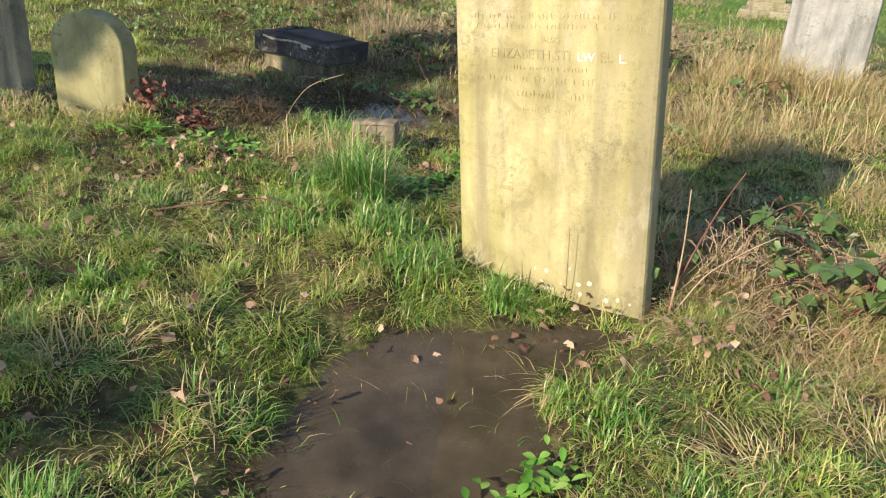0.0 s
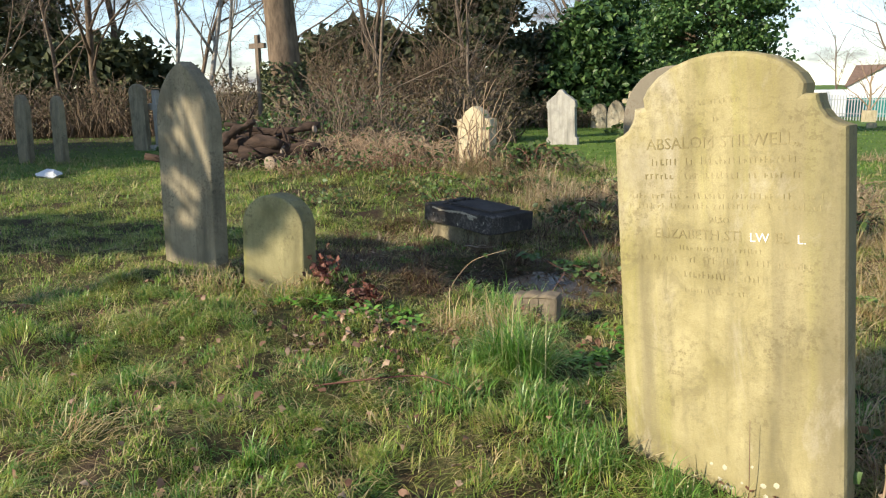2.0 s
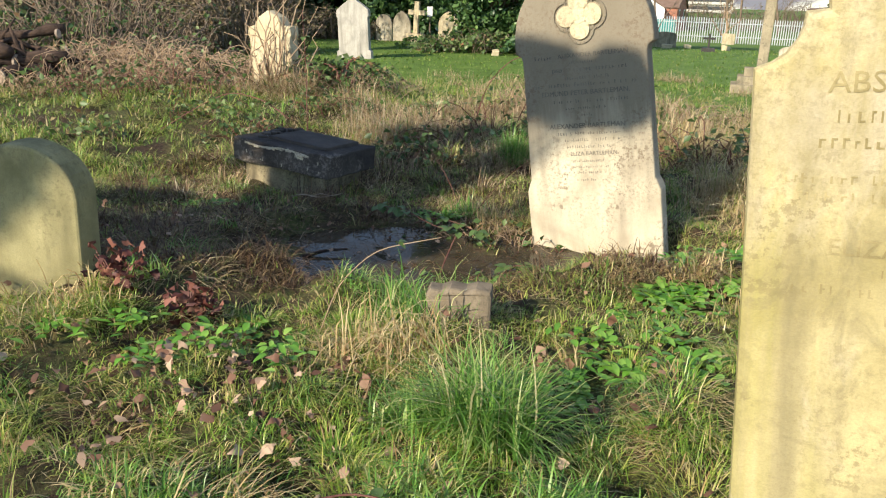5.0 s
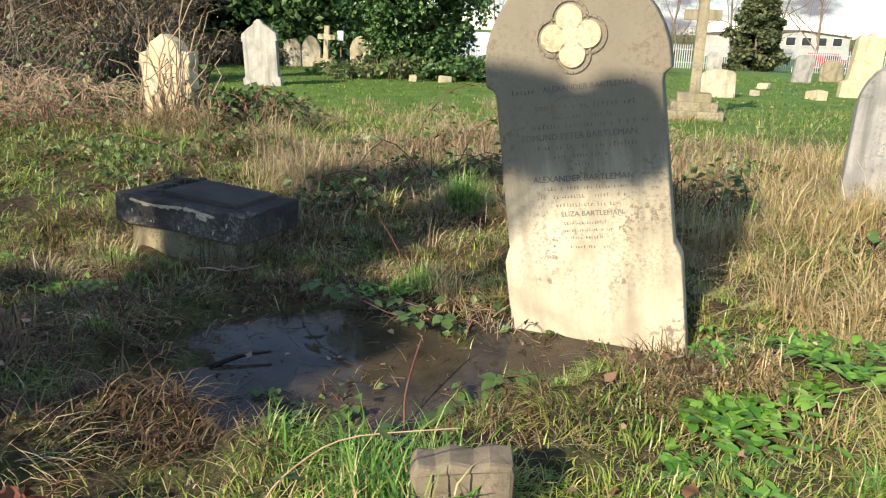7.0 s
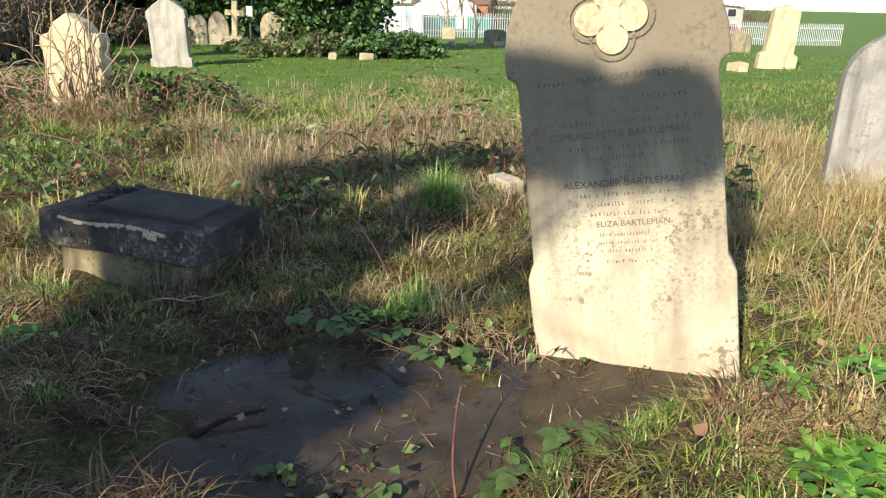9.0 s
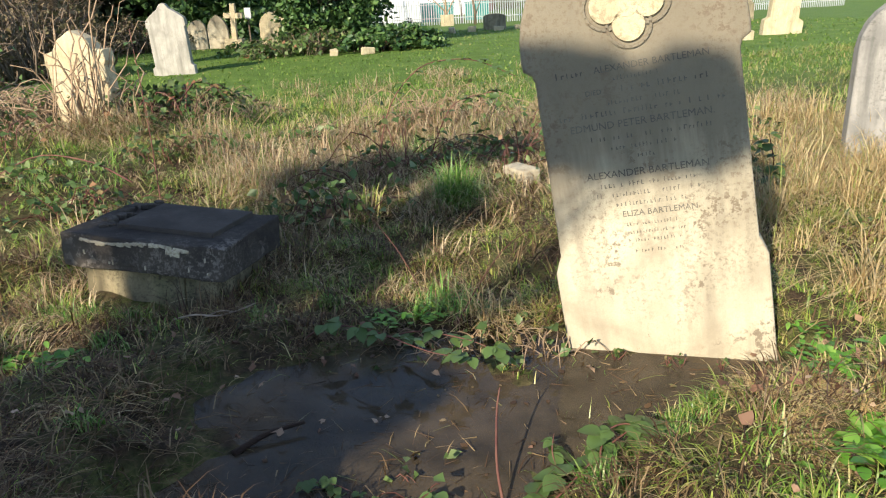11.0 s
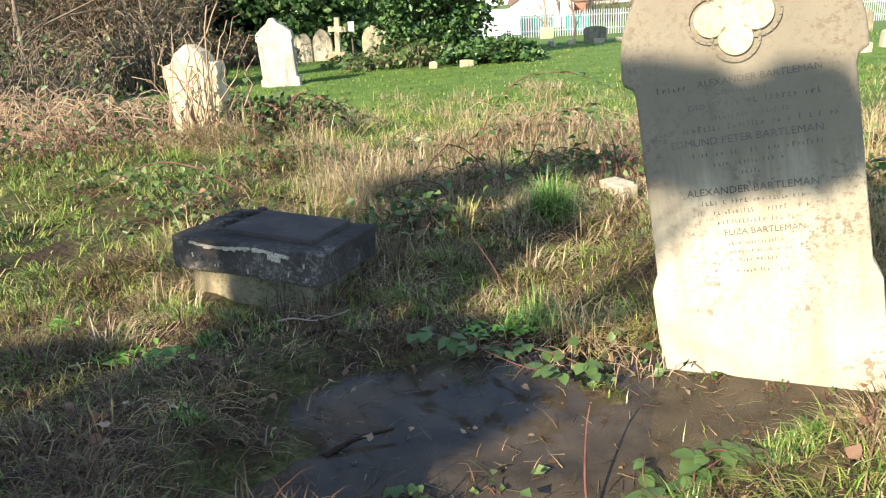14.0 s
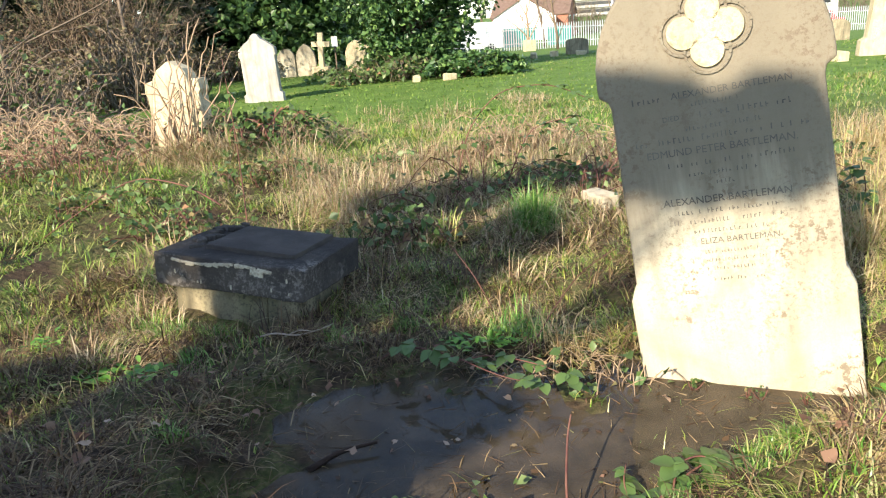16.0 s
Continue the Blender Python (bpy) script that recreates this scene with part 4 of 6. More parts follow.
def tussocks(name, n, x0, x1, y0, y1, r, count, length, width, mat, label, rng, lean=0.95, wild=1.0):
    """Small hummocks of grass: the blades of each fan outwards and fall one way."""
    cx, cy = rng.uniform(x0, x1, n), rng.uniform(y0, y1, n)
    k = in_view(cx, cy) & (rng.random(n) < bare(cx, cy))
    cx, cy = cx[k], cy[k]
    fall, size = rng.uniform(0, 2 * np.pi, len(cx)), rng.uniform(0.5, 1.4, len(cx))
    who = np.repeat(np.arange(len(cx)), (count * size).astype(int))
    a, q = rng.uniform(0, 2 * np.pi, len(who)), np.sqrt(rng.random(len(who)))
    ox, oy = q * np.cos(a), q * np.sin(a)
    aim = np.arctan2(oy + 0.7 * np.sin(fall[who]), ox + 0.7 * np.cos(fall[who]))
    return blades(name, cx[who] + ox * r * size[who], cy[who] + oy * r * size[who], length * size[who] * rng.uniform(0.5, 1.15, len(who)), width, lean, mat, rng, label, wild, True, aim)


tussocks("grass_hummock", 680, -3.6, 2.6, 0.9, 4.6, 0.075, 92, 0.105, 0.0036, M_GRASS, "small falling hummocks of green and straw grass", rng)
tussocks("green_hummock", 420, -3.6, 2.6, 0.9, 4.6, 0.07, 90, 0.095, 0.0036, M_LUSH, "small hummocks of bright green grass", rng)
tussocks("low_hummock", 430, -7.5, 4.5, 4.4, 8.6, 0.10, 85, 0.12, 0.0042, M_GRASS, "hummocks of winter grass between the graves", rng)
tussocks("far_hummock", 430, -9.0, 6.0, 8.0, 13.0, 0.17, 60, 0.19, 0.0075, M_GRASS, "hummocks of green grass behind the graves", rng)
tussocks("faded_hummock", 280, -2.0, 4.5, 6.9, 12.0, 0.15, 65, 0.22, 0.006, M_RUST, "faded brown hummocks of grass behind the tomb", rng, 0.9, 0.9)
tussocks("brown_hummock", 330, -2.6, 1.2, 5.0, 8.8, 0.13, 70, 0.16, 0.0055, M_BROWN, "wet brown hummocks of grass round the tomb", rng, 1.0, 1.1)
tussocks("straw_hummock", 210, -3.6, 4.0, 1.2, 8.0, 0.10, 60, 0.15, 0.0042, M_STRAW, "fallen pale straw in small heaps", rng, 1.15, 0.6)
tussocks("matted_straw", 130, 0.95, 2.6, 1.9, 3.0, 0.12, 120, 0.20, 0.0026, M_STRAW, "matted dry straw beside the yellow stone", rng, 1.1, 0.7)
tussocks("matted_straw", 60, 0.5, 1.2, 5.0, 5.5, 0.06, 60, 0.10, 0.004, M_STRAW, "matted dry straw beside the puddle", rng, 1.1, 0.7)


def tufts(name, spots, mat, label, rng, width=0.006, wild=0.55, lean=0.28):
    xs, ys, ls = [], [], []
    for cx, cy, r, n, h in spots:
        a, q = rng.uniform(0, 2 * np.pi, n), r * np.sqrt(rng.random(n)) * (0.6 + 0.5 * rng.random(n))
        xs.append(cx + q * np.cos(a)), ys.append(cy + q * np.sin(a)), ls.append(h * rng.uniform(0.45, 1.1, n))
    return blades(name, np.concatenate(xs), np.concatenate(ys), np.concatenate(ls), width, lean, mat, rng, label, wild, True)


def random_spots(rng, n, x0, x1, y0, y1, r, cnt, h):
    out = []
    while len(out) < n:
        cx, cy = rng.uniform(x0, x1), rng.uniform(y0, y1)
        if in_view(np.array([cx]), np.array([cy]))[0]:
            out.append((cx, cy, r * rng.uniform(0.5, 1.4), int(cnt * rng.uniform(0.5, 1.4)), h * rng.uniform(0.6, 1.3)))
    return out


tufts("long_grass_tuft", [(-0.36, 3.62, 0.15, 900, 0.38), (-0.58, 3.75, 0.14, 320, 0.22), (-0.2, 3.15, 0.2, 420, 0.15), (0.0, 2.85, 0.14, 420, 0.17), (-0.6, 3.2, 0.2, 300, 0.13), (0.30, 2.66, 0.10, 220, 0.14), (0.55, 8.24, 0.14, 620, 0.36),
                          (-0.05, 6.75, 0.2, 260, 0.18), (-1.72, 7.42, 0.12, 160, 0.13), (-1.5, 7.28, 0.1, 120, 0.12), (-0.9, 6.98, 0.1, 110, 0.14), (-0.45, 4.6, 0.25, 500, 0.26)] + random_spots(rng, 80, -4, 4, 1.5, 8.0, 0.13, 110, 0.11) + random_spots(rng, 16, -3, 2.5, 8.6, 10.5, 0.2, 120, 0.2), M_LUSH, "long green grass tussocks", rng, 0.006, 0.8, 0.4)
tufts("dry_grass_tuft", [(-0.72, 4.2, 0.2, 260, 0.30), (-0.52, 4.2, 0.14, 160, 0.30), (-1.9, 4.45, 0.28, 320, 0.18), (-2.5, 4.6, 0.3, 300, 0.2), (0.1, 6.5, 0.14, 200, 0.3), (0.9, 5.1, 0.16, 260, 0.15), (0.55, 5.15, 0.1, 160, 0.12)]
      + random_spots(rng, 75, 1.6, 4.6, 5.0, 9.5, 0.2, 200, 0.44) + random_spots(rng, 34, 1.0, 3.6, 3.0, 5.4, 0.2, 160, 0.24) + random_spots(rng, 40, -4, 1, 1.5, 4.5, 0.15, 60, 0.11), M_STRAW, "pale dry grass tussocks", rng, 0.005, 1.3, 0.85)
tufts("tall_dead_grass", random_spots(rng, 80, -0.9, 1.7, 9.0, 11.2, 0.24, 170, 0.42) + random_spots(rng, 30, -0.8, 1.6, 8.0, 9.0, 0.22, 110, 0.28) + random_spots(rng, 18, -2.7, -1.5, 11.6, 12.0, 0.16, 90, 0.52) + random_spots(rng, 40, 1.6, 6.0, 9.0, 11.6, 0.3, 150, 0.40) + random_spots(rng, 45, -5.0, 6.0, 12.4, 17, 0.4, 120, 0.30), M_RUST, "tall pale dead grass", rng, 0.0060, 1.5, 0.95)
tufts("trampled_grass", [(-1.62, 7.38, 0.12, 160, 0.16), (-1.38, 7.22, 0.1, 120, 0.13), (-1.05, 7.05, 0.12, 160, 0.15), (-0.86, 7.15, 0.12, 160, 0.2)] + random_spots(rng, 150, -2.5, -0.2, 4.9, 7.2, 0.22, 130, 0.15), M_BROWN, "trampled brown grass round the puddle", rng, 0.005, 0.8, 1.1)
tufts("fallen_straw", random_spots(rng, 26, -2.8, -0.6, 4.9, 7.1, 0.2, 40, 0.17), M_STRAW, "pale fallen straw over trampled brown grass", rng, 0.0042, 0.5, 1.25)
tufts("stone_fringe", [(2.95, 7.1, 0.2, 320, 0.5), (3.3, 6.95, 0.22, 320, 0.5), (3.6, 6.8, 0.2, 260, 0.45), (2.7, 6.8, 0.2, 240, 0.4)], M_STRAW, "dry grass round the foot of a grey stone", rng, 0.006, 0.9, 0.4)


def branch_tree(rng, soup, base, h, r, depth=4, spread=0.55, sides=6, twig=None, bare_to=0.3):
    """Grows a bare tree: a tapered trunk, limbs and twigs."""
    twig = twig or soup

    roots, tips, widths = [], [], []

    def grow(p, d, length, rad, level):
        n = 5 if level < 2 else 4 if level < 4 else 1
        pts, cur, dirn = [p], np.array(p, float), np.array(d, float)
        for i in range(n):
            dirn = dirn + rng.normal(0, 0.10 + 0.03 * level, 3) + np.array([0, 0, 0.05 if level else 0.0])
            dirn /= np.linalg.norm(dirn)
            cur = cur + dirn * length / n
            pts.append(cur.copy())
        rr = np.linspace(rad, rad * (0.45 if level else 0.5), n + 1)
        if level < 4:
            (soup if level < 2 else twig).tube(pts, rr, sides if level == 0 else (4 if level < 2 else 3))
        else:
            roots.append(pts[0]), tips.append(pts[1]), widths.append(max(rad * 2, 0.011))
        if level >= depth:
            return
        kids = (8 if level == 0 else 4 if level < 5 else 3)
        for k in range(kids):
            t = bare_to + (1 - bare_to) * (k + rng.random()) / kids if level == 0 else 0.3 + 0.7 * (k + rng.random()) / kids
            i = min(int(t * n), n - 1)
            at = np.array(pts[i]) + (np.array(pts[i + 1]) - np.array(pts[i])) * (t * n - i)
            out = rng.normal(0, 1, 3)
            out -= out.dot(dirn) * dirn
            out /= np.linalg.norm(out)
            nd = dirn * (1 - spread * 0.6) + out * spread * rng.uniform(0.7, 1.3)
            grow(at, nd / np.linalg.norm(nd), length * rng.uniform(0.42, 0.66), rr[i] * rng.uniform(0.4, 0.62), level + 1)

    grow(np.array(base, float), np.array([0.0, 0, 1]), h, r, 0)
    if roots:
        twig.slivers(roots, tips, widths, rng)


def bare_tree(x, y, h, r, seed, mat=None, label="bare winter tree", depth=4, bare_to=0.3, name="bare_tree"):
    g = np.random.default_rng(seed)
    root = thing(name, pose(x, y, rest(x, y) - 0.1), label, "tree", "bare trees")
    wood, twigs = Soup(), Soup()
    branch_tree(g, wood, (0, 0, 0), h, r, depth, twig=twigs, bare_to=bare_to)
    part("trunk", wood.mesh("trunk", mat or M_BARK, True), mat, root)
    part("crown", twigs.mesh("crown", M_TWIG), M_TWIG, root, "bare grey twigs")
    return root


def leaf_tree(x, y, h, w, seed, mat, label, low=0.1, count=16000, leaf=0.16, clumps=70, cone=False, name="evergreen_tree", bulge=0.55):
    g = np.random.default_rng(seed)
    root = thing(name, pose(x, y, rest(x, y) - 0.1), label, "tree", "evergreens")
    wood = Soup()
    wood.tube([(0, 0, 0), (0.05, 0.03, h * 0.4), (0, 0.05, h * 0.85)], [0.03 * h, 0.022 * h, 0.008 * h], 7)
    crown = Soup()
    per = count // clumps
    for k in range(clumps):
        t = low + (1 - low) * (k + g.random()) / clumps
        prof = (1 - t) ** 0.8 * 1.05 + 0.04 if cone else (1 - abs((t - bulge) / max(bulge, 1 - bulge)) ** 2.2) ** 0.5 + 0.05
        a, q = g.uniform(0, 2 * np.pi), w * 0.5 * prof * math.sqrt(g.uniform(0.15, 1.0)) * g.uniform(0.75, 1.15)
        c = np.array([q * math.cos(a), q * math.sin(a), h * t])
        if k % 3 == 0:
            wood.tube([(0, 0, h * t * 0.8), tuple(c * [0.5, 0.5, 0.95]), tuple(c)], [0.012 * h * (1.1 - t), 0.008 * h * (1.1 - t), 0.01], 4)
        s = w * g.uniform(0.09, 0.19)
        u = g.normal(size=(per, 3))
        u /= np.linalg.norm(u, axis=1)[:, None]
        pts = c + u * (s * g.random((per, 1)) ** 0.45) * np.array([1.15, 1.15, 0.75])
        crown.cards(pts, leaf * g.uniform(0.6, 1.3, per), g, 0.2)
    part("trunk", wood.mesh("trunk", M_BARK, True), M_BARK, root)
    part("crown", crown.mesh("crown", mat), mat, root)
    return root


# two evergreens added west of the view, only to shade the far-left stones
leaf_tree(-21.5, 7.0, 8.0, 7.0, 120, M_YEW, "unseen broad evergreen added to shade the western graves", low=0.08, count=6000, leaf=0.36, clumps=80, bulge=0.4)

leaf_tree(-21.5, 10.8, 9.0, 6.5, 121, M_YEW, "unseen broad evergreen added to shade the western graves", low=0.08, count=6000, leaf=0.36, clumps=80, bulge=0.45)

# big trunk with ivy beside the log pile
g = np.random.default_rng(31)
big = thing("tree", pose(-7.55, 17.8, rest(-7.55, 17.8) - 0.15), "large bare tree with ivy climbing its furrowed trunk", "tree")
wood, twigs = Soup(), Soup()
zz = np.linspace(0, 9, 14)
wood.tube(np.stack([-0.04 * zz + 0.03 * np.sin(zz), 0.02 * zz, zz], -1), 0.40 * (1 + 0.7 * np.exp(-zz * 1.8)) * (1 - 0.028 * zz), 18)
for k in range(9):
    a, z0 = k * 2.3, 5.0 + 0.45 * k
    branch_tree(np.random.default_rng(80 + k), twigs, (0.2 * math.cos(a), 0.2 * math.sin(a), z0), 0.05, 0.03, 1)
    tip = np.array([3.2 * math.cos(a), 3.2 * math.sin(a), z0 + 1.6])
    wood.tube([(-0.04 * z0, 0.1, z0), tuple(tip * [0.5, 0.5, 1] - [0, 0, 0.5]), tuple(tip)], [0.16, 0.10, 0.04], 6)
part("trunk", wood.mesh("trunk", M_BARK, True), M_BARK, big)
part("crown", twigs.mesh("crown", M_TWIG), M_TWIG, big)
ivy = Soup()
n = 2600
a, z0 = g.uniform(0, 2 * np.pi, n), 2.3 * g.random(n) ** 1.7
rr = 0.42 + 0.36 * np.exp(-z0 * 1.6) + g.uniform(0, 0.12, n)
ivy.cards(np.stack([rr * np.cos(a) - 0.04 * z0, rr * np.sin(a), z0], -1), 0.09, g, 0.1, 1.2)
part("ivy", ivy.mesh("ivy", M_YEW), M_YEW, big, "dark green ivy on the trunk")


def thicket(x, y, w, d, h, seed, n, mat, label, leaf_mat=None, leaves=0, name="bramble_thicket", arch=1.0, r=0.008, leaf=0.06):
    """A tangle of arching canes, with some leaves."""
    g = np.random.default_rng(seed)
    root = thing(name, pose(x, y, rest(x, y) - 0.03), label, "shrub", "thickets")
    canes, lv = Soup(), Soup()
    spots = []
    for k in range(n):
        bx, by = g.uniform(-w / 2, w / 2), g.uniform(-d / 2, d / 2)
        a = g.uniform(0, 2 * np.pi)
        L = h * g.uniform(0.5, 1.5)
        top = h * g.uniform(0.35, 1.05) * (1 - 0.5 * abs(bx) / (w / 2))
        t = np.linspace(0, 1, 6)
        px = bx + np.cos(a) * L * t * arch + g.normal(0, 0.03 * h, 6)
        py = by + np.sin(a) * L * t * arch * 0.7 + g.normal(0, 0.03 * h, 6)
        pz = top * np.sin(np.pi * (0.06 + 0.84 * t) * (0.55 + 0.4 * (arch > 0.5))) + g.normal(0, 0.02 * h, 6)
        pz[0] = 0
        pts = np.stack([px, py, np.maximum(pz, 0.0)], -1)
        canes.tube(pts, np.linspace(r, r * 0.45, 6) * g.uniform(0.7, 1.5), 3)
        spots.append(pts[2:])
    part("stem_tangle", canes.mesh("stem_tangle", mat), mat, root)
    if leaves:
        sp = np.concatenate(spots)
        c = sp[g.integers(0, len(sp), leaves)] + g.normal(0, 0.07, (leaves, 3)) * [1, 1, 0.6]
        c[:, 2] = np.maximum(c[:, 2], 0.02)
        lv.cards(c, leaf * g.uniform(0.6, 1.3, leaves), g, 0.3, 1.4)
        part("foliage", lv.mesh("foliage", leaf_mat), leaf_mat, root)
    return root


thicket(-5.6, 16.2, 3.4, 2.0, 1.9, 41, 420, M_TWIG, "tall tangle of bare stems and brambles", M_BRAMBLE, 1100, r=0.012, arch=0.45, leaf=0.07)
thicket(-4.2, 13.6, 3.4, 1.4, 0.75, 42, 620, M_THATCH, "low tangle of dead brown brambles", M_BRAMBLE, 500)
thicket(-3.0, 12.9, 1.6, 1.0, 0.65, 47, 240, M_THATCH, "low tangle of dead brown brambles", M_BRAMBLE, 200)
thicket(-7.4, 16.6, 2.4, 1.4, 1.1, 43, 120, M_CANE, "dark leafy bramble below a tree", M_IVY, 4200, leaf=0.09)
thicket(-1.25, 12.4, 1.0, 0.8, 0.55, 44, 70, M_CANE, "small dark bramble bush", M_BRAMBLE, 700, leaf=0.07)
thicket(-2.0, 12.1, 0.9, 0.4, 1.5, 45, 34, M_THATCH, "bare upright stems in front of a gravestone", r=0.009, arch=0.25, name="bare_shrub")
thicket(-6.6, 12.8, 1.6, 1.2, 0.35, 46, 160, M_TWIG, "heap of cut grey twigs on grass", name="twig_heap")
thicket(4.35, 23.6, 2.0, 1.2, 0.7, 48, 60, M_CANE, "low dark green shrub on the lawn", M_IVY, 2600, leaf=0.12, name="shrub")
thicket(2.3, 24.0, 3.4, 1.4, 0.7, 49, 160, M_TWIG, "scrubby growth at the foot of an evergreen", M_BRAMBLE, 1500, leaf=0.1, name="shrub")

for k, (x, y, w) in enumerate(((-0.3, 8.4, 0.5), (1.1, 9.2, 0.6), (-1.9, 9.3, 0.6), (-2.6, 10.2, 0.8), (0.2, 10.9, 0.8), (2.2, 9.6, 0.7), (-3.4, 9.0, 0.5), (-1.2, 10.6, 0.7), (1.9, 11.6, 0.9), (3.2, 8.8, 0.6))):
    thicket(x, y, w, w * 0.6, 0.3, 750 + k, 26, M_CANE, "low bramble clump in rough grass", M_BRAMBLE, 150, r=0.004, leaf=0.05)

for k, (x, y, w, h) in enumerate(((-3.3, 11.9, 1.4, 0.5), (-4.6, 11.9, 1.4, 0.5), (-0.9, 12.3, 1.2, 0.45), (1.3, 10.8, 1.1, 0.55), (2.7, 10.6, 1.2, 0.5))):
    thicket(x, y, w, w * 0.6, h, 810 + k, 90, M_THATCH, "brown bramble tangle in rough grass behind the graves", M_BRAMBLE, 110, r=0.0045, leaf=0.05)
# log pile
for k, (x, y, z, l, r, rx, rz) in enumerate(((-5.9, 13.2, 0.16, 1.5, 0.17, 0, 12), (-6.2, 13.0, 0.42, 1.3, 0.15, 4, -14), (-5.7, 13.0, 0.46, 1.4, 0.13, -6, 20), (-5.95, 13.3, 0.72, 1.7, 0.10, -8, -8), (-5.2, 13.1, 0.14, 0.6, 0.14, 30, 60),
                                             (-6.4, 12.8, 0.75, 0.7, 0.09, -30, 30), (-5.55, 12.8, 0.18, 0.8, 0.13, 0, 75), (-7.4, 13.0, 0.12, 1.8, 0.08, 8, 18), (-6.8, 13.1, 0.35, 1.5, 0.05, -16, 25), (-5.3, 13.2, 0.5, 1.3, 0.06, 15, -20), (-6.0, 12.7, 0.25, 1.1, 0.06, -6, 42), (-6.3, 13.3, 0.85, 1.2, 0.055, 12, 8))):
    g = np.random.default_rng(60 + k)
    root = thing("log", pose(x, y, rest(x, y) + z * 0.82, 0, rx, rz), "rotting brown log in a heap" if k != 3 else "debarked pale-ended log lying on a heap", "log", "log pile")
    s = Soup()
    xs = np.linspace(-l / 2, l / 2, 9)
    s.tube(np.stack([xs, np.cumsum(g.normal(0, 0.034, 9)), np.cumsum(g.normal(0, 0.026, 9))], -1), r * 0.9 * np.linspace(1.1, 0.75, 9) * g.uniform(0.68, 1.25, 9), 13)
    for q in range(3):
        b0 = np.array([g.uniform(-0.4, 0.4) * l, 0, 0])
        e0 = g.normal(0, 0.16, 3) + [0, 0, 0.08]
        s.tube([b0, b0 + e0 * 0.6, b0 + e0 * 1.3], [r * 0.4, r * 0.28, r * 0.12], 6)
    part("bark", s.mesh("bark", M_LOG, True), M_LOG, root)
    for sgn in ((1,) if k % 3 else (-1, 1)):
        bm = bmesh.new()
        c = bmesh.ops.create_cone(bm, cap_ends=True, segments=12, radius1=r * (0.66 if sgn > 0 else 0.9), radius2=r * (0.62 if sgn > 0 else 0.86), depth=0.03)
        bmesh.ops.transform(bm, matrix=Matrix.Translation((sgn * (l / 2 + 0.004), 0, 0)) @ Matrix.Rotation(radians(90), 4, "Y"), verts=c["verts"])
        part("cut_end", bm, M_CUT, root, "pale sawn end")

thicket(-5.9, 12.7, 2.0, 0.5, 0.3, 50, 60, M_TWIG, "loose twigs and grass in front of the logs", M_BRAMBLE, 260, name="twig_heap")
# trees in the distance
for k, (x, y, w, d, h, n) in enumerate(((-9.5, 27.0, 5.0, 3.0, 4.6, 520), (-13.5, 26.0, 5.0, 3.0, 3.2, 520), (-17.5, 25.0, 6.0, 3.0, 3.0, 520), (-22.5, 25.0, 6.0, 3.0, 3.8, 480), (-5.5, 27.5, 4.0, 2.5, 5.0, 480), (-4.0, 22.0, 3.0, 2.0, 2.6, 300), (-8.0, 23.0, 4.0, 2.0, 3.2, 380), (-2.6, 31.0, 4.0, 2.0, 1.6, 240), (-7.5, 31.0, 5.0, 3.0, 4.4, 380), (-12.0, 31.0, 6.0, 3.0, 4.0, 380), (-27.0, 24.0, 6.0, 3.0, 3.0, 260))):
    thicket(x, y, w, d, h * 0.78, 700 + k, n, M_TWIG if k % 2 else M_BARK, "dense bare brown scrub at the wood's edge", M_OLIVE, 1800, r=0.016, arch=0.3, leaf=0.08, name="bare_scrub")
leaf_tree(3.1, 25.6, 9.5, 4.2, 101, M_IVY, "tall evergreen tree with dark glossy leaves", low=0.04, count=44000, leaf=0.108, clumps=200)
g = np.random.default_rng(131)
limbs, tw = Soup(), Soup()
for k in range(9):
    L, z0, yy = g.uniform(3.0, 5.6), g.uniform(4.0, 6.2), g.uniform(-1.6, 0.6)
    t = np.linspace(0, 1, 7)
    pts = np.stack([0.9 + L * t, yy * t + g.normal(0, 0.06, 7), z0 + 0.5 * t - (1.2 + 0.9 * g.random()) * t ** 2 + g.normal(0, 0.05, 7)], -1)
    limbs.tube(pts, np.linspace(0.045, 0.012, 7), 5)
    for q in range(26):
        i0 = g.integers(1, 7)
        e = g.normal(0, 0.28, 3) + [0.12, 0, -0.22]
        limbs.tube([pts[i0], pts[i0] + e * 0.6 + g.normal(0, 0.05, 3), pts[i0] + e * 1.4], [0.009, 0.007, 0.004], 3)
        tw.cards(pts[i0] + e * g.uniform(0.4, 1.5, (7, 1)) + g.normal(0, 0.06, (7, 3)), 0.055 * g.uniform(0.6, 1.3, 7), g, 0.2)
root = thing("bare_tree", pose(3.3, 26.2, rest(3.3, 26.2) - 0.1), "bare tree with long drooping yellowed boughs beside an evergreen", "tree", "bare trees")
wood = Soup()
wood.tube([(0, 0, 0), (0.1, 0.05, 3.0), (0.4, 0, 5.0), (0.9, 0, 6.2)], [0.16, 0.13, 0.10, 0.06], 8)
part("trunk", wood.mesh("trunk", M_BARK, True), M_BARK, root)
part("hanging_boughs", limbs.mesh("hanging_boughs", M_TWIG), M_TWIG, root)
part("crown", tw.mesh("crown", M_OLIVE), M_OLIVE, root, "sparse yellowed leaves")
leaf_tree(0.3, 34.5, 5.2, 6.0, 102, M_IVY, "broad dark green evergreen bush", low=0.03, count=13000, leaf=0.21, clumps=130, bulge=0.35)
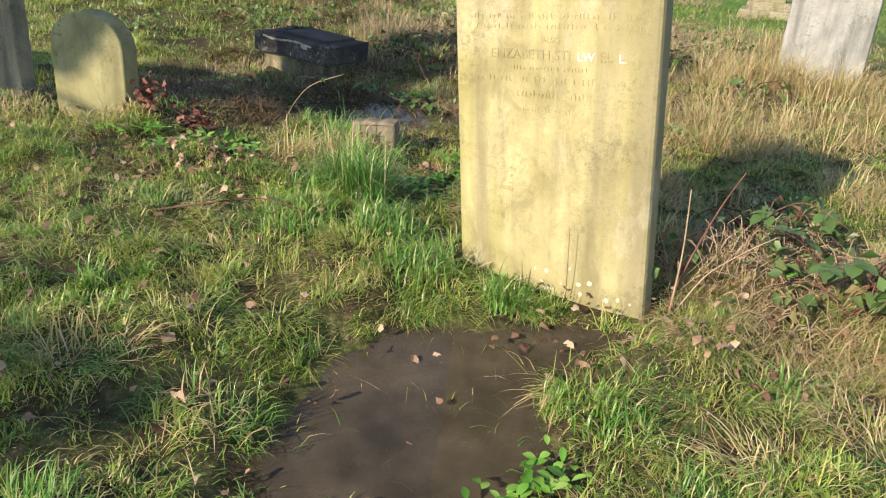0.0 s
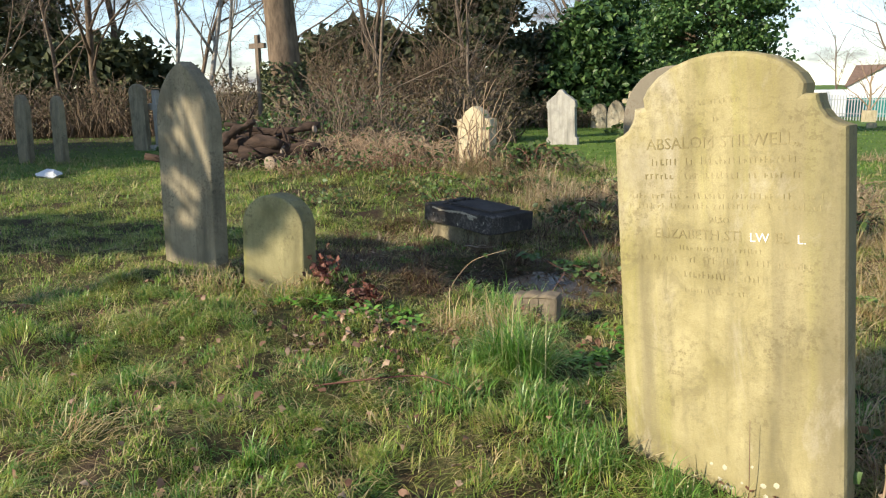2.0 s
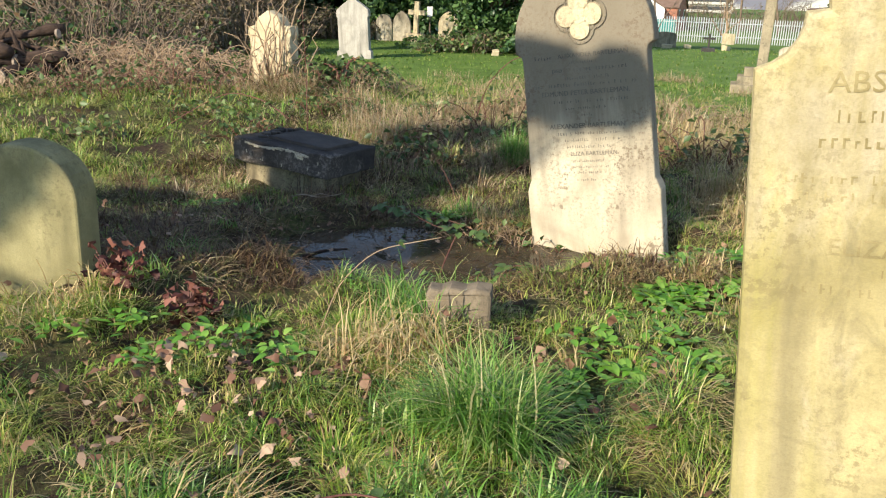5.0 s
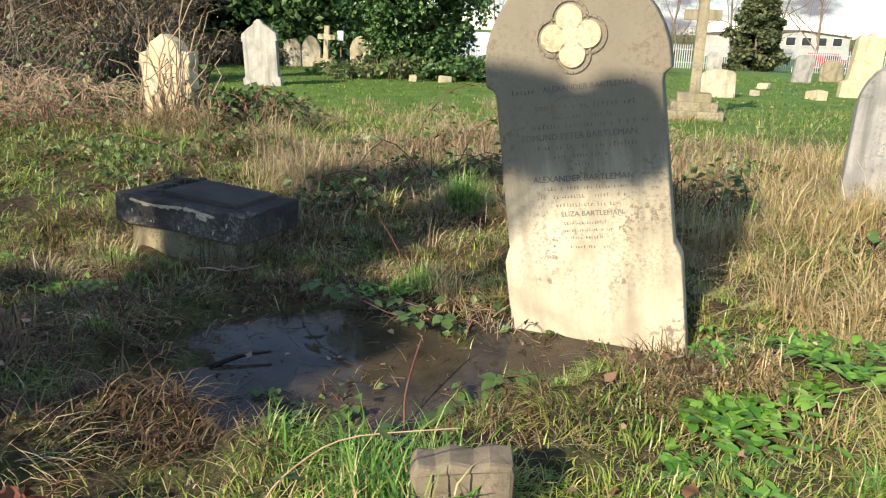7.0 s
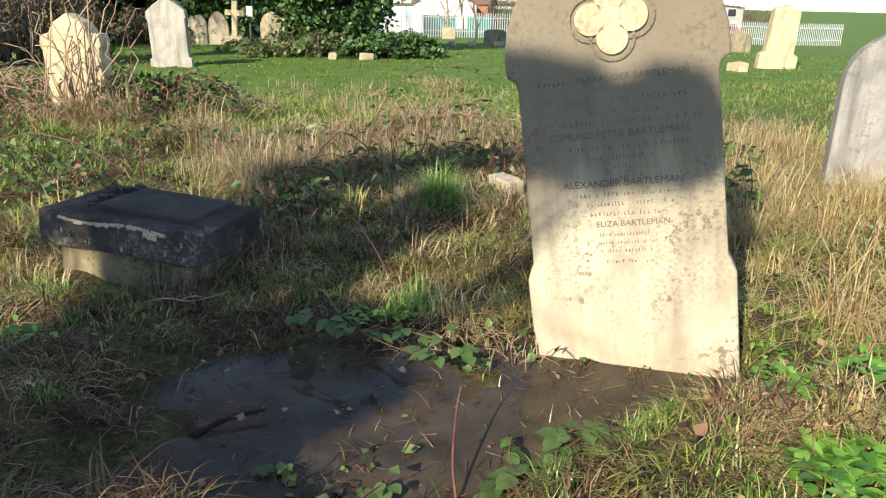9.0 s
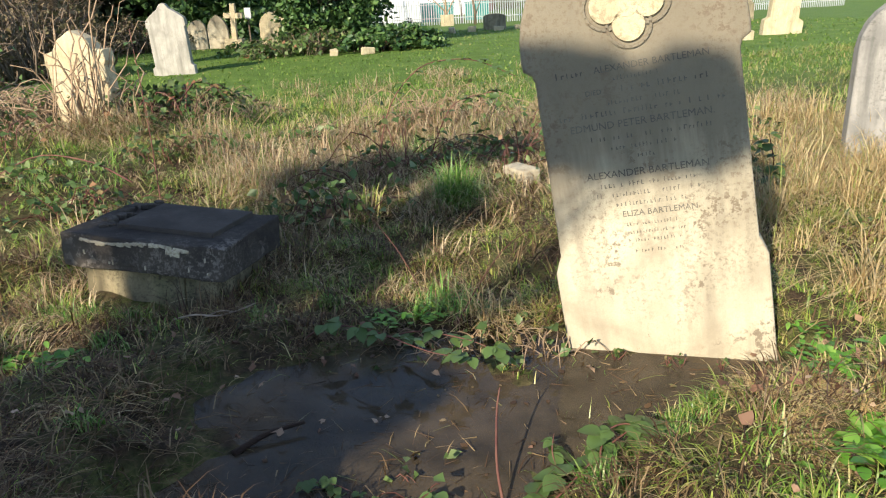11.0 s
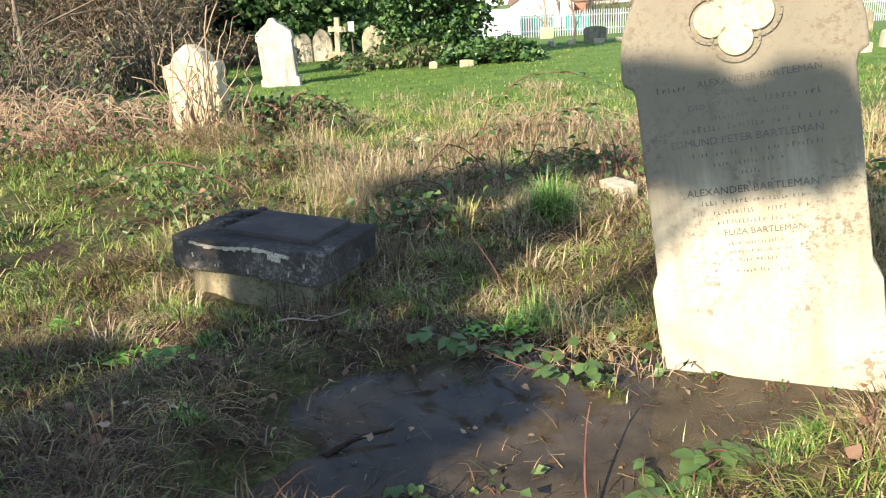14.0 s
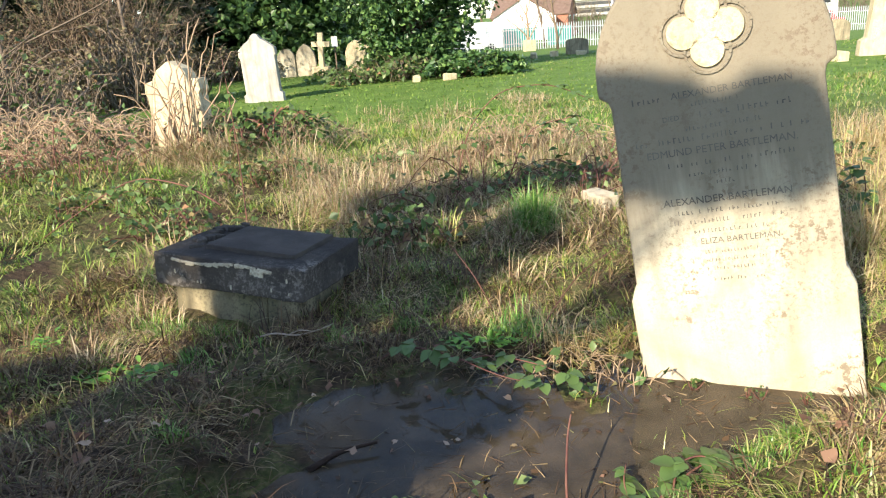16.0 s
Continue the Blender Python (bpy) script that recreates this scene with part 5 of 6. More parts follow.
leaf_tree(-3.0, 37.0, 4.2, 5.0, 103, M_YEW, "dull dark evergreen bush", low=0.03, count=8000, leaf=0.22, clumps=90, bulge=0.35)
leaf_tree(-5.6, 33.5, 9.5, 5.4, 104, M_YEW, "tall dark conifer with drooping layered boughs", low=0.06, count=19000, leaf=0.20, clumps=170, cone=True)
leaf_tree(-27.0, 30.5, 11.0, 9.0, 107, M_YEW, "tall dark conifer with drooping layered boughs", low=0.08, count=11000, leaf=0.26, clumps=120, cone=True)
leaf_tree(-22.5, 31.5, 3.8, 8.0, 111, M_YEW, "broad dark evergreen at the wood's edge", low=0.04, count=8000, leaf=0.28, clumps=70, bulge=0.35)
leaf_tree(-13.0, 40.0, 5.0, 8.0, 112, M_YEW, "broad dark evergreen at the wood's edge", low=0.04, count=8000, leaf=0.36, clumps=70, bulge=0.35)
leaf_tree(33.0, 54.0, 5.2, 3.5, 110, M_YEW, "dark evergreen standing by a steel fence", low=0.05, count=10000, leaf=0.24, clumps=80, bulge=0.4)
for k, (x, y, h, r, mt) in enumerate(((-16.4, 27.8, 11, 0.13, M_BIRCH), (-15.6, 28.2, 12, 0.15, M_BIRCH), (-15.0, 28.8, 10, 0.10, M_BIRCH), (-18.8, 26.2, 10, 0.2, M_BARK), (-2.7, 45.0, 12, 0.28, M_BARK), (-0.5, 47.0, 11, 0.22, M_BARK), (-8.0, 38.0, 10, 0.2, M_BARK),
                                      (-11.0, 36.0, 11, 0.2, M_BARK), (-22.5, 34.0, 12, 0.25, M_BARK), (-25.0, 27.0, 9, 0.18, M_BARK), (-6.5, 22.5, 5.5, 0.09, M_TWIG), (-4.0, 24.0, 5.0, 0.08, M_TWIG), (-20.0, 22.0, 8, 0.15, M_BARK), (-10.5, 24.0, 6, 0.1, M_TWIG),
                                      (-13.2, 29.5, 8.5, 0.11, M_TWIG), (-21.5, 27.5, 8.5, 0.12, M_TWIG), (-17.5, 31.0, 10, 0.14, M_BARK), (-5.0, 29.0, 8, 0.1, M_TWIG), (-9.0, 29.0, 9, 0.12, M_TWIG), (-24.0, 30.5, 9, 0.12, M_TWIG), (36.0, 62.0, 8, 0.15, M_BARK), (44.0, 62.0, 8, 0.16, M_BARK), (22.0, 66.0, 8, 0.16, M_BARK), (29.0, 64.0, 8, 0.15, M_BARK), (17.0, 50.0, 5, 0.12, M_BARK))):
    bare_tree(x, y, h, r * 0.7, 200 + k, mt, "slender bare birch with white bark" if mt == M_BIRCH else "bare winter tree against the sky", 6 if mt != M_BIRCH and k < 7 else 5, 0.1 if h < 7 else 0.14)
for k, (x, y, w, h) in enumerate(((40, 99, 14, 4.2), (53, 101, 14, 4.6), (66, 104, 14, 4.4), (15, 104, 16, 3.4), (80, 104, 16, 4.4))):
    thicket(x, y, w, 4.0, h, 720 + k, 240, M_TWIG, "bare brown hedge of trees beyond the fence", M_OLIVE, 900, r=0.035, arch=0.25, leaf=0.12, name="bare_scrub")
for k, (x, y, h) in enumerate(((34.0, 78.0, 8), (41.0, 80.0, 9), (50.0, 76.0, 8), (27.0, 101.0, 9))):
    bare_tree(x, y, h, 0.12, 260 + k, M_BARK, "bare winter tree behind the fence", 5, 0.14)
# pollarded tree in a pale planter on the lawn
for x, y, s in ((15.06, 49.8, 1.3), (22.0, 50.5, 1.2)):
    bm = bmesh.new()
    box(bm, 0, 0, 0.3, 0.5 * s, 0.5 * s, 0.75, 0.03)
    me = bpy.data.meshes.new("stone_pedestal")
    bm.to_mesh(me), bm.free()
    me.materials.append(M_CREAM)
    ob = new("stone_pedestal", me)
    ob.location = (x, y, rest(x, y))
    tagged(ob, "square cream stone pedestal on the lawn", "pedestal", "pedestals")
    bare_tree(x + 0.1, y + 0.7, 2.2 * s, 0.09, 300 + int(x), M_THATCH, "small bare pollarded tree", 3, 0.15)

# added tree, out of view to the south-west, whose shade falls over the graves
def shade_tree(x, y, h, boughs, seed, label):
    g = np.random.default_rng(seed)
    root = thing("unseen_shade_tree", pose(x, y, rest(x, y) - 0.1), label, "tree", "evergreens")
    wood, crown = Soup(), Soup()
    wood.tube([(0, 0, 0), (0.05, 0, h * 0.5), (0, 0.05, h)], [0.22, 0.16, 0.05], 9)
    for bx, by, bz, sx, sy, sz, n in boughs:
        wood.tube([(0, 0, bz * 0.85), (bx * 0.5, by * 0.5, bz * 0.95), (bx, by, bz)], [0.03, 0.02, 0.012], 5)
        u = g.normal(size=(n, 3))
        u /= np.linalg.norm(u, axis=1)[:, None]
        crown.cards(np.array([bx, by, bz]) + u * g.random((n, 1)) ** 0.4 * np.array([sx, sy, sz]), 0.13 * g.uniform(0.7, 1.3, n), g, 0.2)
    part("trunk", wood.mesh("trunk", M_BARK, True), M_BARK, root)
    part("crown", crown.mesh("crown", M_YEW), M_YEW, root)
    return root


# ---- fence, buildings and vehicles past the lawn ----
fence = thing("palisade_fence", pose(9, 58.5, 0), "galvanised palisade fence along the edge of the lawn", "fence")
FX0, FX1, FSTEP = 0.0, 43.0, 0.18
bm = bmesh.new()
slat_outline = [(-0.035, 0), (0.035, 0), (0.035, 1.72), (0, 1.8), (-0.035, 1.72)]
pale_bm = slab(slat_outline, 0.02, 0.004)
pale_me = bpy.data.meshes.new("pale")
pale_bm.to_mesh(pale_me), pale_bm.free()
pale_me.materials.append(M_STEEL)
k = 0
px = FX0
while px < FX1:
    ob = new("pale", pale_me)
    ob.parent = fence
    ob.location = (px, -0.03 - px * 0.07, rest(9 + px, 58.5 - px * 0.07) - 0.02)
    px += FSTEP
for zr in (0.45, 1.4):
    bm = bmesh.new()
    for s in range(16):
        xa = FX0 + (FX1 - FX0) * (s + 0.5) / 16
        box(bm, xa, 0.02 - xa * 0.07, rest(9 + xa, 58.5 - xa * 0.07) + zr, (FX1 - FX0) / 16 * 1.03, 0.04, 0.06)
    part("rail", bm, M_STEEL, fence)


def house(x, y, turn, w, d, eaves, ridge, wall, label, windows=(), category="house"):
    root = thing("house", pose(x, y, rest(x, y) - 0.2, 0, 0, turn), label, category)
    bm = slab([(-w / 2, 0), (w / 2, 0), (w / 2, eaves), (0, ridge), (-w / 2, eaves)], d, 0.01)
    part("wall", bm, wall, root)
    for s in (-1, 1):
        bm = bmesh.new()
        L = math.hypot(w / 2 + 0.25, (ridge - eaves) * (1 + 0.5 / w))
        ang = math.atan2(ridge - eaves, w / 2)
        box(bm, s * (w / 4 + 0.06), d / 2, (eaves + ridge) / 2 + 0.06, L, d + 0.4, 0.12, 0, Matrix.Rotation(s * ang, 4, "Y"))
        part("roof", bm, M_ROOF, root, "brown tiled roof slope")
    for wx, wz, ww, wh in windows:
        win = new("window")
        win.parent = root
        bm = bmesh.new()
        box(bm, wx, -0.02, wz, ww, 0.06, wh)
        part("frame", bm, M_VAN, win)
        bm = bmesh.new()
        box(bm, wx, -0.045, wz, ww - 0.14, 0.04, wh - 0.14)
        part("pane", bm, M_GLASS, win)
    return root


house(27.9, 88.0, -17, 7.0, 11, 2.7, 4.8, M_WALLWHITE, "white rendered gabled building behind the fence")
house(35.6, 93.0, 60, 7.0, 9, 2.8, 4.9, M_BRICK, "brown-roofed brick house behind the fence", ((-1.8, 2.0, 1.2, 1.2), (1.8, 2.0, 1.2, 1.2)))
house(64.0, 92.0, 4, 16, 9, 3.0, 3.7, M_CONCRETE, "long low pale building behind the fence", [(-6 + 2.4 * i, 2.4, 1.5, 1.1) for i in range(6)], "building")

tower = thing("tower_block", pose(131, 309, -2, 0, 0, -24), "pale concrete tower block with rows of balconies", "building")
bm = bmesh.new()
box(bm, 0, 0, 21, 20, 16, 42)
part("wall", bm, M_CONCRETE, tower)
for fl in range(14):
    win = new("storey")
    win.parent = tower
    bm = bmesh.new()
    box(bm, 0, -8.05, 2.6 + fl * 2.9, 18.5, 0.2, 1.3)
    part("window", bm, M_GLASS, win)
    bm = bmesh.new()
    box(bm, 0, -8.5, 1.45 + fl * 2.9, 19.4, 1.0, 0.9)
    part("balcony", bm, M_CONCRETE, win)


def vehicle(x, y, turn, l, h, paint, label, boxy=True):
    root = thing("van" if boxy else "car", pose(x, y, rest(x, y), 0, 0, turn), label, "van" if boxy else "car", "parked vehicles")
    prof = [(-l / 2, 0.3), (l / 2, 0.3), (l / 2, h * 0.5), (l * 0.40, h * 0.56), (l * 0.26, h), (-l / 2 + 0.05, h)] if boxy else \
           [(-l / 2, 0.3), (l / 2, 0.3), (l / 2, h * 0.55), (l * 0.24, h * 0.62), (l * 0.1, h), (-l * 0.3, h), (-l * 0.45, h * 0.62), (-l / 2, h * 0.6)]
    part("body", slab(prof, 1.8, 0.06), paint, root)
    bm = bmesh.new()
    box(bm, l * 0.18 if boxy else -l * 0.09, 0.9, h * 0.76, l * (0.16 if boxy else 0.36), 1.83, h * 0.22, 0.02)
    part("window", bm, M_GLASS, root)
    for wx in (-0.32 * l, 0.32 * l):
        for wy in (0.1, 1.7):
            bm = bmesh.new()
            c = bmesh.ops.create_cone(bm, cap_ends=True, segments=18, radius1=0.33, radius2=0.33, depth=0.22)
            bmesh.ops.transform(bm, matrix=Matrix.Translation((wx, wy, 0.33)) @ Matrix.Rotation(radians(90), 4, "X"), verts=c["verts"])
            part("wheel", bm, M_TYRE, root)
    return root


vehicle(14.6, 63.0, 170, 5.2, 2.2, M_VAN, "white van parked behind the fence")
vehicle(12.0, 66.0, 150, 4.2, 1.5, M_IRON, "dark parked car behind the fence", False)
vehicle(46.0, 62.0, 10, 4.2, 1.5, M_REDCAR, "red parked car behind the fence", False)
for x, y in ((17.3, 63.0), (19.4, 63.4), (22.6, 64.0)):
    bm = bmesh.new()
    box(bm, 0, 0, 0.75, 1.7, 1.1, 1.3, 0.06)
    box(bm, 0, 0, 1.45, 1.8, 1.2, 0.12, 0.04)
    me = bpy.data.meshes.new("waste_bin")
    bm.to_mesh(me), bm.free()
    me.materials.append(M_TEAL)
    ob = new("waste_bin", me)
    ob.location = (x, y, rest(x, y) + 0.1)
    tagged(ob, "large teal waste bin behind the fence", "bin", "waste bins")

# added unseen tree to the south-west: its boughs are placed to throw a band of shade over the tomb and the leaning
# stone
SHADE = [(-6.4, 6.6, 1.0, 0.9, 0.7, 900), (-5.0, 6.3, 0.9, 0.7, 0.6, 800), (-3.9, 6.3, 0.8, 0.55, 0.5, 500), (-2.8, 6.7, 0.5, 0.3, 0.25, 160), (-1.0, 7.55, 0.55, 0.32, 0.25, 400),
         (-0.75, 5.97, 0.3, 0.22, 0.1, 160), (-1.75, 5.58, 0.2, 0.2, 0.1, 110), (-1.45, 5.88, 0.22, 0.2, 0.1, 120), (-1.2, 6.12, 0.22, 0.2, 0.1, 120), (-2.25, 6.85, 0.2, 0.16, 0.1, 90), (-1.0, 1.95, 0.35, 0.3, 0.15, 50), (-0.82, 6.5, 0.36, 0.34, 0.2, 300), (-0.5, 7.55, 0.45, 0.35, 0.2, 380), (-0.6, 8.25, 0.5, 0.35, 0.2, 260), (0.3, 9.3, 0.8, 0.4, 0.2, 420), (1.2, 9.4, 0.6, 0.35, 0.2, 320),
         (-1.0, 8.4, 0.9, 0.5, 0.3, 300), (0.35, 8.1, 0.4, 0.3, 0.2, 160)]


def shade_on(x, y, turn, lean, marks):
    """Where boughs must hang to shade a stone's face: marks are metres along its width and up, a radius and a number of sprays."""
    c, s_ = math.cos(radians(turn)), math.sin(radians(turn))
    for u, z, r, n in marks:
        u = u - z * math.sin(radians(lean))
        k = (z - 0.1) / math.tan(SUN_ELEV)
        SHADE.append((x + u * c - SUN_TO.x * k, y + u * s_ - SUN_TO.y * k, r, r, r * 0.6, n))


shade_on(0.665, 5.965, -33.4, 8.9, [(u, 0.97, 0.2, 460) for u in (-0.42, -0.30, -0.17, -0.04, 0.09, 0.2)] + [(-0.36, 1.12, 0.12, 160), (0.22, 1.1, 0.12, 160), (-0.2, 1.1, 0.1, 120)])
shade_on(-3.067, 5.266, -20, -1.8, [(0.0, 1.70, 0.17, 220), (-0.24, 1.35, 0.08, 90), (-0.26, 1.1, 0.08, 90), (-0.1, 0.42, 0.14, 150), (0.1, 0.42, 0.14, 150), (-0.24, 0.75, 0.1, 110), (0.24, 0.68, 0.07, 70), (0.0, 1.02, 0.05, 60)])
shade_on(-2.125, 4.695, -8, -2, [(-0.15, 0.80, 0.10, 130), (0.0, 0.88, 0.07, 90), (-0.22, 0.64, 0.08, 90), (-0.05, 0.74, 0.06, 60)])
AWAY = 10.0
rise = AWAY * math.tan(SUN_ELEV)
tx, ty = -1.0 + SUN_TO.x * AWAY, 6.6 + SUN_TO.y * AWAY
shade_tree(tx, ty, rise + 1.5, [(gx_ + SUN_TO.x * AWAY - tx, gy_ + SUN_TO.y * AWAY - ty, rise + 0.2, a_, b_, c_, n_) for gx_, gy_, a_, b_, c_, n_ in SHADE], 77, "unseen tree added to cast shade from wide level boughs")


# ---- low plants and litter ----
def broad_weed(x, y, r, n, seed, mat, label, name="weed", lift=0.5):
    """A rosette of broad leaves."""
    g = np.random.default_rng(seed)
    root = thing(name, pose(x, y, rest(x, y)), label, "plant", "low weeds")
    lv = Soup()
    for k in range(n):
        a = g.uniform(0, 2 * np.pi)
        L, w = r * g.uniform(0.32, 0.62), r * g.uniform(0.19, 0.32)
        ox, oy = g.normal(0, r * 0.6, 2)
        up = g.uniform(0.2, 1.0) * lift
        t = np.linspace(0, 1, 5)
        px, pz = L * t * np.cos(up * (1 - 0.6 * t)), L * t * np.sin(up) * (1 - 0.45 * t) + 0.04
        half = w * 0.5 * np.array([0.18, 0.75, 1.0, 0.8, 0.06])
        c, s = math.cos(a), math.sin(a)
        v = []
        for i in range(5):
            for sg, dz in ((-1, 0.25), (0, 0.0), (1, 0.25)):
                q = sg * half[i]
                v.append((ox + px[i] * c - q * s, oy + px[i] * s + q * c, pz[i] + dz * half[i]))
        f = [(i * 3 + j, i * 3 + j + 1, i * 3 + j + 4, i * 3 + j + 3) for i in range(4) for j in range(2)]
        lv.add(np.array(v), np.array(f))
    part("foliage", lv.mesh("foliage", mat, True), mat, root)
    return root


for k, (x, y, r, n) in enumerate(WEEDS):
    broad_weed(x, y, r, int(n * 2.3), 400 + k, M_WEED, "bright green broad-leaved weed in the grass", lift=0.75)
for k, (x, y) in enumerate(((-1.71, 4.56), (-1.42, 4.46))):
    root = thing("dead_plant", pose(x, y, rest(x, y)), "clump of withered dark red leaves", "plant", "withered plants")
    g = np.random.default_rng(500 + k)
    s = Soup()
    for q in range(5):
        e = g.normal(0, 0.05, 3)
        s.tube([(0, 0, 0), (e[0], e[1], 0.08), (e[0] * 1.8, e[1] * 1.8, 0.15)], [0.004, 0.003, 0.002], 4)
    part("stem", s.mesh("stem", M_CANE), M_CANE, root)
    s = Soup()
    s.ovals(g.normal(0, 1, (60, 3)) * [0.05, 0.042, 0.042] + [0, 0, 0.12], 0.033 * g.uniform(0.6, 1.3, 60), g, curl=1.3)
    part("foliage", s.mesh("foliage", M_RED), M_RED, root)

# leaf litter
g = np.random.default_rng(9)
px, py = [], []
for cx, cy, sd, n in ((-1.35, 3.95, 0.22, 90), (-1.1, 3.7, 0.35, 70), (-1.0, 3.1, 0.6, 60), (-2.3, 3.8, 0.6, 60), (0.6, 2.45, 0.3, 60), (1.3, 2.3, 0.4, 50), (0.9, 5.2, 0.35, 60), (-0.6, 3.9, 0.3, 40), (-1.5, 2.2, 0.7, 60), (0.2, 4.2, 0.4, 50), (-1.6, 6.2, 0.7, 80), (-0.9, 1.7, 0.5, 40), (1.2, 3.4, 0.5, 40)):
    px.append(g.normal(cx, sd, n)), py.append(g.normal(cy, sd * 0.8, n))
px, py = np.concatenate(px), np.concatenate(py)
s = Soup()
s.ovals(np.stack([px, py, height(px, py) + 0.042], -1), 0.026 * g.uniform(0.4, 1.45, len(px)), g, 0.45, 1.4, 1.3)
tagged(new("leaf_litter", s.mesh("leaf_litter", M_DEADLEAF)), "scattered brown and pale dead leaves on the grass", "dead leaves", kind="stuff")


def bramble_leaf(s, at, aim, size, g):
    """Three pleated leaflets on a short stalk."""
    for off in (-1.0, 0.0, 1.0):
        a = aim + off * 1.05
        L, w = size * (1.0 if off == 0 else 0.85), size * 0.36
        droop = g.uniform(-0.35, 0.25)
        c, sn = math.cos(a), math.sin(a)
        t = np.linspace(0.12, 1, 5)
        half = w * np.array([0.25, 0.9, 1.0, 0.7, 0.05])
        v = []
        for i in range(5):
            for sg, dz in ((-1, 0.28), (0, 0.0), (1, 0.28)):
                q = sg * half[i]
                v.append((at[0] + L * t[i] * c - q * sn, at[1] + L * t[i] * sn + q * c, at[2] + L * t[i] * droop - 0.25 * L * t[i] ** 2 + dz * half[i]))
        s.add(np.array(v), np.array([(i * 3 + j, i * 3 + j + 1, i * 3 + j + 4, i * 3 + j + 3) for i in range(4) for j in range(2)]))


def bramble(points, leaves, size, seed, label, r=0.004, leaf_mat=None, cane=None, name="bramble"):
    """One arching cane with three-part leaves along it; points are metres in the world, z above the ground."""
    g = np.random.default_rng(seed)
    x0, y0, _ = points[0]
    z0 = rest(x0, y0)
    root = thing(name, pose(x0, y0, z0), label, "bramble", "bramble canes")
    pts = np.array([(x - x0, y - y0, z) for x, y, z in points])
    t = np.linspace(0, len(pts) - 1, 4 * len(pts))
    fine = np.stack([np.interp(t, np.arange(len(pts)), pts[:, i]) for i in range(3)], -1)
    k = np.array([0.25, 0.5, 0.25])
    for _ in range(3):
        fine[1:-1] = k[0] * fine[:-2] + k[1] * fine[1:-1] + k[2] * fine[2:]
    s = Soup()
    s.tube(fine, np.linspace(r, r * 0.45, len(fine)), 5)
    part("cane", s.mesh("cane", cane or M_CANE, True), cane or M_CANE, root)
    for q in range(leaves):
        i = int(len(fine) * (0.2 + 0.78 * (q + 0.5) / leaves))
        s = Soup()
        bramble_leaf(s, fine[min(i, len(fine) - 1)] + g.normal(0, 0.012, 3), g.uniform(0, 6.28), size * g.uniform(0.7, 1.2), g)
        part("leaf", s.mesh("leaf", leaf_mat or M_BRAMBLE, True), leaf_mat or M_BRAMBLE, root)
    return root


bramble([(-0.75, 6.72, 0.0), (-0.66, 6.55, 0.14), (-0.5, 6.32, 0.17), (-0.33, 6.12, 0.12), (-0.15, 6.06, 0.09)], 9, 0.075, 601, "green bramble cane arching over the puddle")
bramble([(-0.45, 6.62, 0.0), (-0.3, 6.4, 0.12), (-0.12, 6.2, 0.12), (-0.02, 6.1, 0.07)], 6, 0.07, 602, "green bramble cane arching over the puddle")
bramble([(-0.38, 5.25, 0.0), (-0.36, 5.4, 0.12), (-0.28, 5.58, 0.22), (-0.25, 5.62, 0.27)], 0, 0.05, 603, "bare purple bramble cane by the puddle", 0.006)
bramble([(-0.42, 5.2, 0.0), (-0.2, 5.28, 0.06), (0.0, 5.36, 0.13), (0.16, 5.4, 0.16), (0.24, 5.36, 0.12)], 8, 0.10, 604, "large-leaved green bramble by the puddle", 0.005)
bramble([(-0.72, 5.3, 0.0), (-0.66, 5.38, 0.08), (-0.55, 5.42, 0.09)], 4, 0.08, 605, "low green bramble at the puddle's edge")
bramble([(-0.08, 6.55, 0.0), (0.05, 6.6, 0.16), (0.2, 6.62, 0.33), (0.34, 6.52, 0.46)], 0, 0.05, 606, "bare thin bramble cane leaning on a stone", 0.004)
bramble([(-0.05, 7.2, 0.0), (-0.15, 7.22, 0.22), (-0.3, 7.3, 0.45)], 0, 0.05, 607, "bare red stem in the grass", 0.004)
bramble([(-1.36, 9.3, 0.0), (-1.35, 9.3, 0.7), (-1.37, 9.28, 1.35)], 6, 0.07, 608, "single upright bramble stem behind a tomb", 0.006)
bramble([(-1.5, 8.95, 0.3), (-1.72, 9.06, 0.45), (-2.12, 9.3, 0.52), (-2.9, 9.5, 0.05)], 5, 0.07, 609, "long arching bramble cane over the grass", 0.007)
bramble([(0.35, 9.6, 0.0), (0.45, 9.5, 0.5), (0.71, 9.42, 0.8), (1.1, 9.3, 0.82), (1.41, 9.16, 0.66)], 10, 0.08, 610, "arching leafy bramble behind the leaning stone", 0.006)
bramble([(0.7, 9.4, 0.0), (0.9, 9.3, 0.55), (1.2, 9.1, 0.62)], 7, 0.08, 611, "arching leafy bramble behind the leaning stone", 0.006)
bramble([(-0.92, 4.4, 0.0), (-0.84, 4.32, 0.24), (-0.7, 4.2, 0.42), (-0.48, 4.02, 0.52)], 2, 0.05, 612, "thin pale arching stem over the grass", 0.003, cane=M_THATCH)
bramble([(0.92, 2.62, 0.0), (0.98, 2.64, 0.2), (1.08, 2.68, 0.42), (1.14, 2.66, 0.56)], 0, 0.05, 613, "bare reddish stem against the yellow stone", 0.005)
bramble([(0.93, 2.60, 0.0), (0.95, 2.62, 0.25), (0.93, 2.6, 0.5)], 0, 0.05, 614, "bare pale stem against the yellow stone", 0.005, cane=M_THATCH)
bramble([(0.95, 2.6, 0.0), (1.05, 2.62, 0.16), (1.2, 2.6, 0.28), (1.3, 2.62, 0.32)], 0, 0.05, 615, "bare pale stem against the yellow stone", 0.004, cane=M_THATCH)
